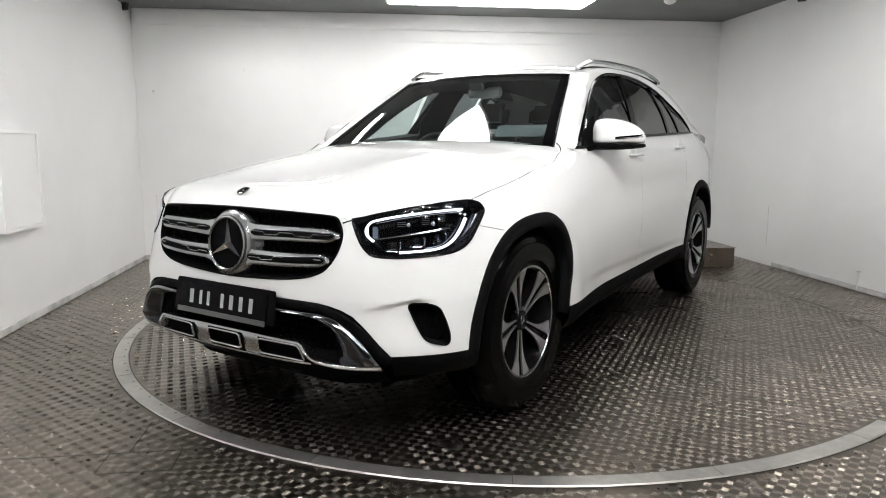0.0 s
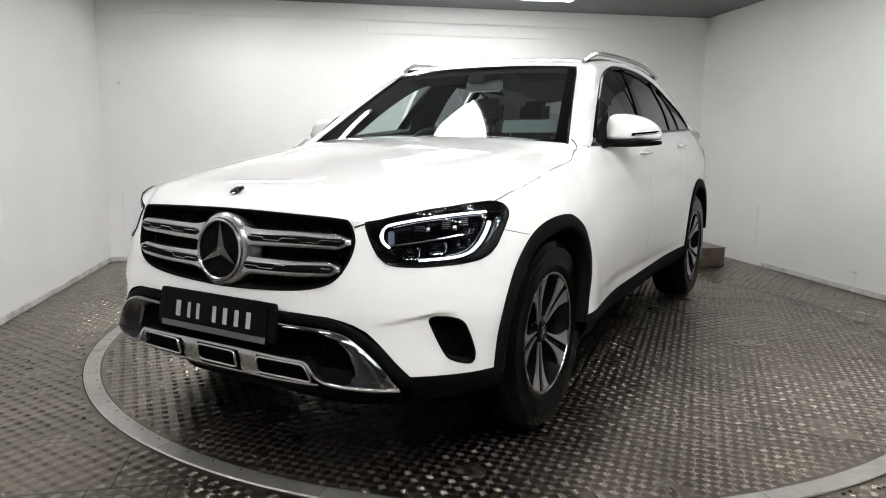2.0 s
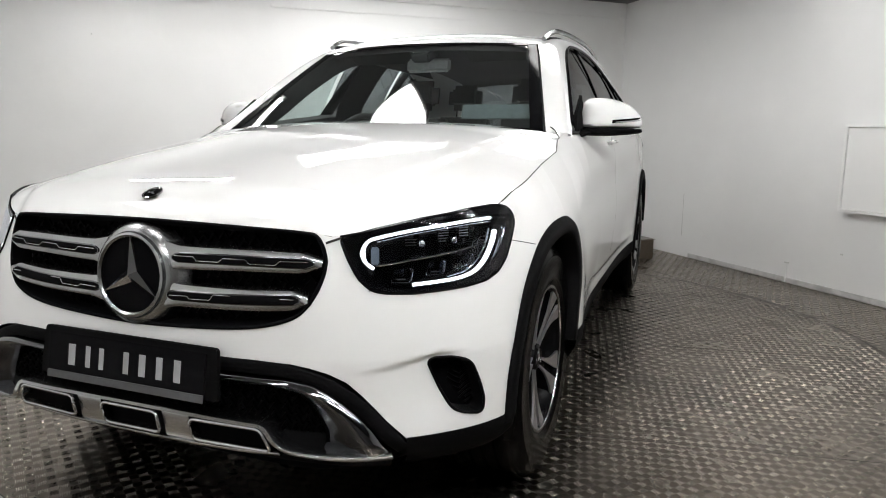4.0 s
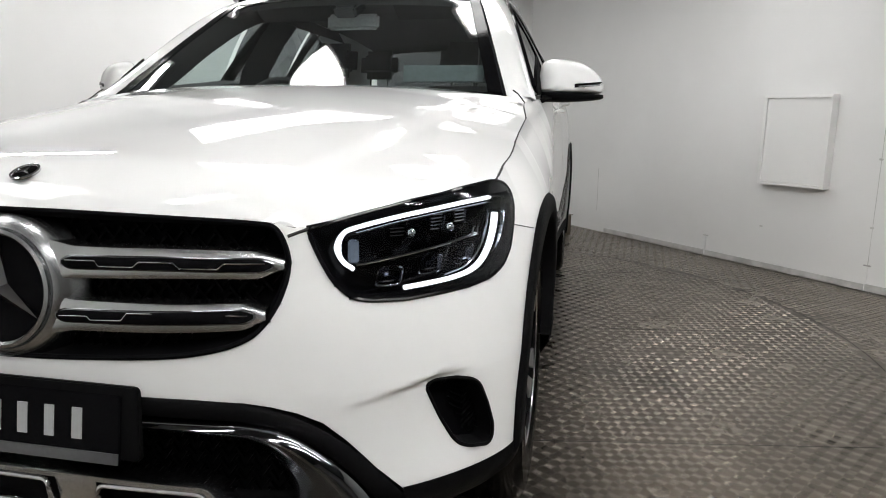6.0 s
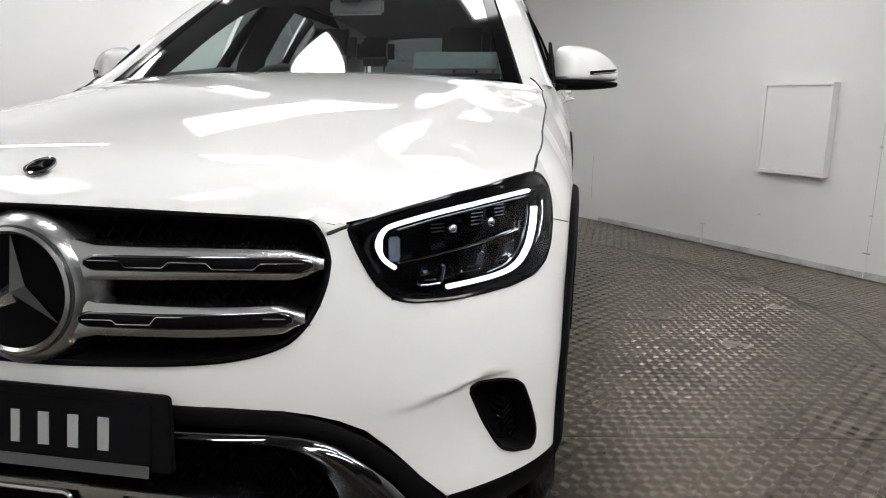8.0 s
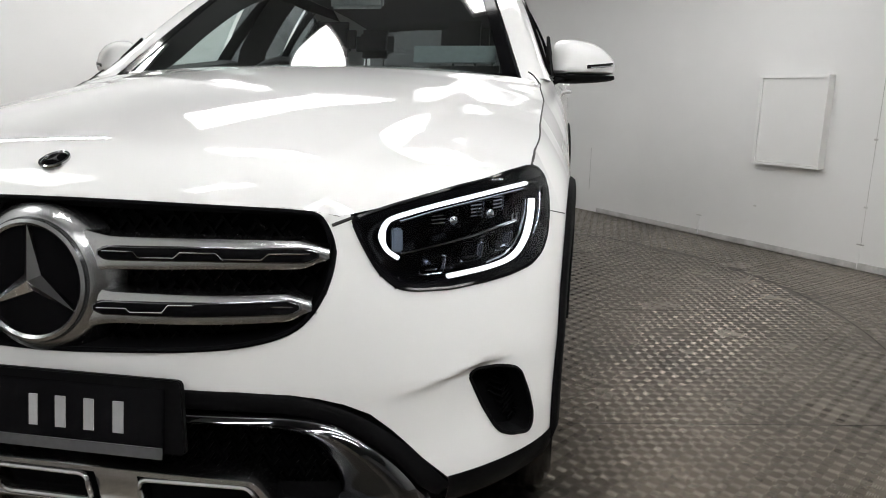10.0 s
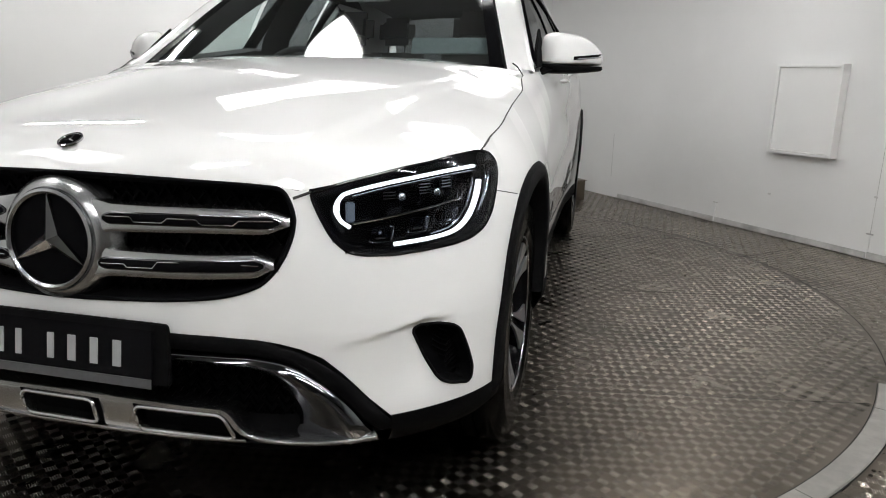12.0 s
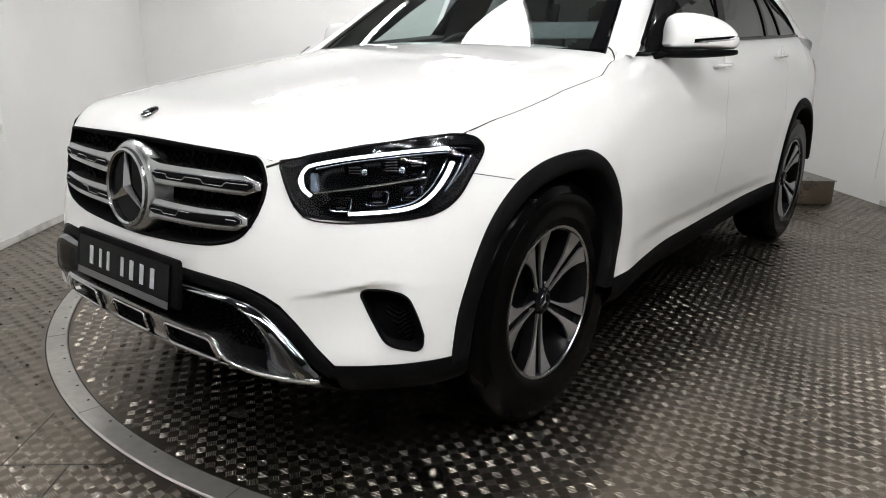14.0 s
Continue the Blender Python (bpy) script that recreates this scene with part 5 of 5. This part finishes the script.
def turntable():
    ob = Build().grid(ring_rows([(RING - 0.075, -0.003), (RING - 0.072, 0.004), (RING - 0.004, 0.004), (RING, 0.0), (RING, -0.03)], radians(-18), radians(-215))).make("turntable_ring", RINGSTEEL, None, sharp=40)
    tagged(ob, "scuffed brushed steel ring round the turntable floor", "turntable ring", kind="structure")
    g = Build()
    for r0, r1, a0, a1 in ((RING - 0.079, RING - 0.0755, -18, -215), (RING + 0.0005, RING + 0.005, -18, -215), (RING - 0.04, RING - 0.036, -18, 145)):
        g.grid(ring_rows([(r0, -0.0015), (r1, -0.0015)], radians(a0), radians(a1)))
    tagged(g.make("ring_gap", DARKGAP), "dark gap beside the steel ring", "gap", kind="structure")
    # joints of the ring and its screw heads
    for k in range(12):
        a = -2 * math.pi * k / 20 - 0.42
        m = Matrix.Translation((CX + (RING - 0.038) * math.cos(a), CY + (RING - 0.038) * math.sin(a), FLOOR + 0.0035)) @ pose(0, 0, 0, 0, 0, math.degrees(a))
        Build().box(-0.034, 0.034, -0.0009, 0.0009, 0, 0.0012, m).make("ring_joint", DARKGAP, ob)
        for j in range(5):
            b = a - 0.03 - j * 0.058
            if math.cos(b) > 0.1:
                continue
            Build().lathe([(0.0, 0.0055), (0.0012, 0.0048), (0.0014, 0.0)], 10, "z", (CX + (RING - 0.056) * math.cos(b), CY + (RING - 0.056) * math.sin(b), FLOOR + 0.0038)).make("screw", DARKGAP, ob)


def tread(name, centres, angle, cell):
    """Raised bars of a five-bar tread pattern, one joined mesh; centres in the plan turned by angle."""
    c, s = math.cos(angle), math.sin(angle)
    n = len(centres)
    turn = np.where(centres[:, 2] > 0, math.pi / 4, -math.pi / 4)
    half, w, h = 0.38 * cell, 0.034 * cell, 0.0014
    bar = np.array([(-half, 0, 0.0), (-half * 0.55, -w, 0.0), (half * 0.55, -w, 0.0), (half, 0, 0.0), (half * 0.55, w, 0.0), (-half * 0.55, w, 0.0), (-half * 0.62, 0, h), (half * 0.62, 0, h)])
    quads = np.array([(1, 2, 7, 6), (4, 5, 6, 7)])
    tris = np.array([(0, 1, 6), (2, 3, 7), (3, 4, 7), (5, 0, 6)])
    rng = np.random.default_rng(4)
    verts = []
    for k in range(-2, 3):
        p = bar + np.array([0.0, k * 0.155 * cell, 0.0])
        ct, st = np.cos(turn)[:, None], np.sin(turn)[:, None]
        x = p[None, :, 0] * ct - p[None, :, 1] * st + centres[:, 0:1]
        y = p[None, :, 0] * st + p[None, :, 1] * ct + centres[:, 1:2]
        worn = (0.55 + 0.45 * rng.random((n, 1)))
        verts.append(np.stack([c * x - s * y, s * x + c * y, FLOOR - 0.004 + p[None, :, 2] * worn], -1).reshape(-1, 3))
    v = np.concatenate(verts)
    m = len(v) // 8
    base = (np.arange(m) * 8)[:, None, None]
    q, t = (base + quads[None]).reshape(-1), (base + tris[None]).reshape(-1)
    me = bpy.data.meshes.new(name)
    me.vertices.add(len(v))
    me.vertices.foreach_set("co", v.astype(np.float32).ravel())
    loops = np.concatenate([q, t])
    me.loops.add(len(loops))
    me.loops.foreach_set("vertex_index", loops.astype(np.int32))
    nq, ntr = len(q) // 4, len(t) // 3
    me.polygons.add(nq + ntr)
    me.polygons.foreach_set("loop_start", np.concatenate([np.arange(nq) * 4, len(q) + np.arange(ntr) * 3]).astype(np.int32))
    me.update(calc_edges=True)
    me.validate()
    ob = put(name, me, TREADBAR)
    return tagged(ob, "raised bars of worn aluminium tread plate", "tread plate", kind="stuff")


def plates():
    cell = 0.0405
    ang = radians(10)
    c, s = math.cos(ang), math.sin(ang)
    # turntable deck
    i, j = np.meshgrid(np.arange(-140, 141), np.arange(-140, 141), indexing="ij")
    u0, v0 = c * CX + s * CY, -s * CX + c * CY
    p = np.stack([u0 + i.ravel() * cell, v0 + j.ravel() * cell, np.where((i + j).ravel() % 2, 1.0, -1.0)], -1)
    ringed = lambda px, py: np.abs((np.degrees(np.arctan2(py - CY, px - CX)) + 116.5 + 180) % 360 - 180) < 98.5
    open_edge = ~ringed(c * p[:, 0] - s * p[:, 1], s * p[:, 0] + c * p[:, 1])
    p = p[np.hypot(p[:, 0] - u0, p[:, 1] - v0) < np.where(open_edge, RING - 0.055, RING - 0.097)]
    tread("turntable_tread", p, ang, cell)
    # surrounding floor
    nu, nv = int((U1 - U0) / cell), int((V1 + 4.2) / cell)
    i, j = np.meshgrid(np.arange(nu), np.arange(nv), indexing="ij")
    p = np.stack([U0 + (i.ravel() + 0.5) * cell, V1 - (j.ravel() + 0.5) * cell, np.where((i + j).ravel() % 2, 1.0, -1.0)], -1)
    cu, cv = UX * CX + UY * CY, VX * CX + VY * CY
    open_edge = ~ringed(UX * p[:, 0] + VX * p[:, 1], UY * p[:, 0] + VY * p[:, 1])
    p = p[np.hypot(p[:, 0] - cu, p[:, 1] - cv) > np.where(open_edge, RING - 0.018, RING + 0.025)]
    tread("floor_tread", p, ANG, cell)
    # joints between the sheets
    seams = Build()
    for v in (-1.25, 1.25):
        half = math.sqrt((RING - 0.09) ** 2 - v * v)
        m = Matrix.Translation((CX, CY, FLOOR - 0.0035)) @ pose(0, 0, 0, 0, 0, 10)
        seams.box(-half, half, v - 0.0016, v + 0.0016, 0, 0.0006, m)
    m = Matrix.Translation((CX, CY, FLOOR - 0.0035)) @ pose(0, 0, 0, 0, 0, 8)
    seams.box(-(RING - 0.09), RING - 0.09, 0.030, 0.0345, 0, 0.0006, m)
    for u0, u1, v in ((U0, -0.50, -0.85), (-0.97, -0.71, -1.015), (U0, -1.30, 0.62), (3.1, U1, 0.6)):
        seams.box(u0, u1, v - 0.0016, v + 0.0016, FLOOR - 0.0035, FLOOR - 0.003, ROOM)
    for u, v0, v1 in ((-0.90, -0.85, -0.55), (-0.71, -1.015, -0.85), (-0.97, -1.015, -0.85), (-1.55, -2.6, -0.85), (3.2, 0.6, 2.5)):
        seams.box(u - 0.0016, u + 0.0016, v0, v1, FLOOR - 0.0035, FLOOR - 0.003, ROOM)
    tagged(seams.make("floor_joint", DARKGAP, smooth=False), "dark joints between tread plate sheets", "joint", kind="structure")


def room_details():
    # covered step at the back wall
    st = empty("step_box", ROOM @ Vector((2.9, 2.62, FLOOR)))
    inv = Matrix.Translation(-st.location) @ ROOM
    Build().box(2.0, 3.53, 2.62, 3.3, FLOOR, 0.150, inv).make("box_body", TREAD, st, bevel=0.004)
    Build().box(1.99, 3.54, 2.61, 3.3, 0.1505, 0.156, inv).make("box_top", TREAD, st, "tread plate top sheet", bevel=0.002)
    b = Build()
    for k in range(70):
        for j in range(4):
            z = FLOOR + 0.025 + 0.042 * j
            a = 45 if (k + j) % 2 else -45
            if k < 34:
                m = inv @ Matrix.Translation((2.02 + 0.044 * k, 2.6195, z)) @ pose(0, 0, 0, 0, a, 0)
                b.box(-0.015, 0.015, -0.0012, 0.0, -0.004, 0.004, m)
            elif k < 49:
                m = inv @ Matrix.Translation((3.5305, 2.64 + 0.044 * (k - 34), z)) @ pose(0, 0, 0, a, 0, 0)
                b.box(0.0, 0.0012, -0.015, 0.015, -0.004, 0.004, m)
    b.make("tread_bars", TREAD, st, "raised tread bars on the step's sides", smooth=False)
    tagged(st, "low step box covered in tread plate by the wall", "step")
    # skirting along the right wall in short boards, and its brackets
    for v0, v1 in ((0.24, 1.46), (1.475, 2.6)):
        tagged(room_box("baseboard", U1 - 0.012, U1, v0, v1, FLOOR, 0.008, SKIRT, bevel=0.002), "low worn grey skirting strip", "baseboard")
    tagged(room_box("baseboard", U1 - 0.012, U1, -3.0, 0.235, FLOOR, 0.012, SKIRT), "low worn grey skirting strip", "baseboard")
    tagged(room_box("baseboard", U0, U0 + 0.010, -3.0, V1, FLOOR, 0.012, SKIRT), "low worn grey skirting strip", "baseboard")
    tagged(room_box("baseboard", U0, U1, V1 - 0.010, V1, FLOOR, 0.012, SKIRT), "low worn grey skirting strip", "baseboard")
    for v, z in ((1.468, 0.03), (0.238, 0.035)):
        tagged(room_box("trim", U1 - 0.010, U1, v - 0.006, v + 0.006, FLOOR, z + 0.09, WALL, bevel=0.002), "painted joint strip with a screw on the wall", "trim")
        tagged(room_box("trim", U1 - 0.012, U1, v - 0.022, v + 0.022, z + 0.09, z + 0.098, SKIRT, bevel=0.002), "small grey wall bracket", "trim")
    for v, z in ((0.238, 0.78), (0.24, 0.36), (1.0, 0.26)):
        tagged(room_box("trim", U1 - 0.006, U1, v - 0.012, v + 0.012, z, z + 0.012, SKIRT, bevel=0.002), "small worn fixing on the wall", "trim")
    # upright joints of the boards
    for u, v0, v1, z0, z1 in ((U1, 2.715, 2.719, 0.16, 0.55), (U1, 0.236, 0.239, 0.13, 2.4)):
        tagged(room_box("trim", u - 0.0015, u, v0, v1, z0, z1, SKIRT), "narrow upright joint in the wall board", "trim")
    # pale bands along the top of the back wall
    tagged(room_box("trim", U0 + 0.02, U1 - 0.01, V1 - 0.035, V1, 2.28, TOP, WALL, bevel=0.008), "painted band along the top of the wall", "trim")
    tagged(room_box("trim", 0.3, 2.2, V1 - 0.02, V1, 2.16, 2.265, WALL, bevel=0.006), "painted band along the top of the wall", "trim")
    # open joint low beside the corner and fixing spots on the back wall
    tagged(room_box("trim", U0 + 0.137, U0 + 0.140, V1 - 0.0015, V1, 0.25, 0.62, SKIRT), "worn open joint low in the wall beside the corner", "trim")
    for u, z, r in ((U0 + 0.17, 1.645, 0.011), (U0 + 1.05, 1.86, 0.005), (1.9, 1.72, 0.005)):
        tagged(room_box("trim", u - r, u + r, V1 - 0.006, V1, z - r, z + r, SKIRT, bevel=0.002), "small grey fixing on the back wall", "trim")
    # small fittings under the ceiling
    det = empty("smoke_detector", ROOM @ Vector((2.83, 2.76, TOP)))
    Build().lathe([(0.0, 0.055), (-0.02, 0.054), (-0.035, 0.04), (-0.045, 0.02), (-0.048, 0.0)], 28, "z").make("detector_body", WHITE, det)
    tagged(det, "small round white detector under the ceiling", "detector")
    for u, v in ((U1 - 0.03, 2.4), (U0 + 0.03, V1 - 0.25)):
        br = empty("wall_bracket", ROOM @ Vector((u, v, TOP - 0.03)))
        Build().box(-0.035, 0.035, -0.015, 0.015, -0.035, 0.029).make("bracket_plate", PIPE, br, bevel=0.004)
        Build().box(-0.02, 0.02, -0.03, 0.03, 0.012, 0.029).make("bracket_foot", PIPE, br, bevel=0.004)
        tagged(br, "small black bracket at the top of the wall", "bracket", "wall brackets")


def crumbs():
    """Small dark crumbs of dirt on the plates and along the ring."""
    rng = random.Random(11)
    b = Build()

    def crumb(x, y, r):
        n = 7
        rows = []
        for k, z in ((1.0, 0.0), (0.8, 0.35), (0.05, 0.5)):
            rows.append([(x + r * k * math.cos(a) * q, y + r * k * math.sin(a) * 0.7, FLOOR - 0.003 + z * r) for a, q in zip(np.linspace(0, 2 * math.pi, n, endpoint=False), turns)])
        b.grid(rows, close=True)

    for _ in range(46):
        turns = [rng.uniform(0.6, 1.3) for _ in range(7)]
        q = ROOM @ Vector((rng.uniform(-2.0, -0.3), rng.uniform(-1.7, 0.9), 0))
        if math.hypot(q.x - CX, q.y - CY) > RING + 0.03:
            crumb(q.x, q.y, rng.uniform(0.004, 0.011))
    for _ in range(40):
        turns = [rng.uniform(0.6, 1.3) for _ in range(7)]
        a, r = rng.uniform(radians(-160), radians(-20)), RING + abs(rng.gauss(0, 0.03)) + 0.006
        crumb(CX + r * math.cos(a), CY + r * math.sin(a), rng.uniform(0.003, 0.009))
    for _ in range(34):
        turns = [rng.uniform(0.6, 1.3) for _ in range(7)]
        a, r = rng.uniform(radians(-70), radians(50)), rng.uniform(1.2, 2.9)
        crumb(CX + r * math.cos(a), CY + r * math.sin(a), rng.uniform(0.003, 0.009))
    tagged(b.make("floor_dirt", DIRT), "scattered dark crumbs of dirt on the floor plates", "dirt", kind="stuff")


turntable()
plates()
crumbs()
room_details()
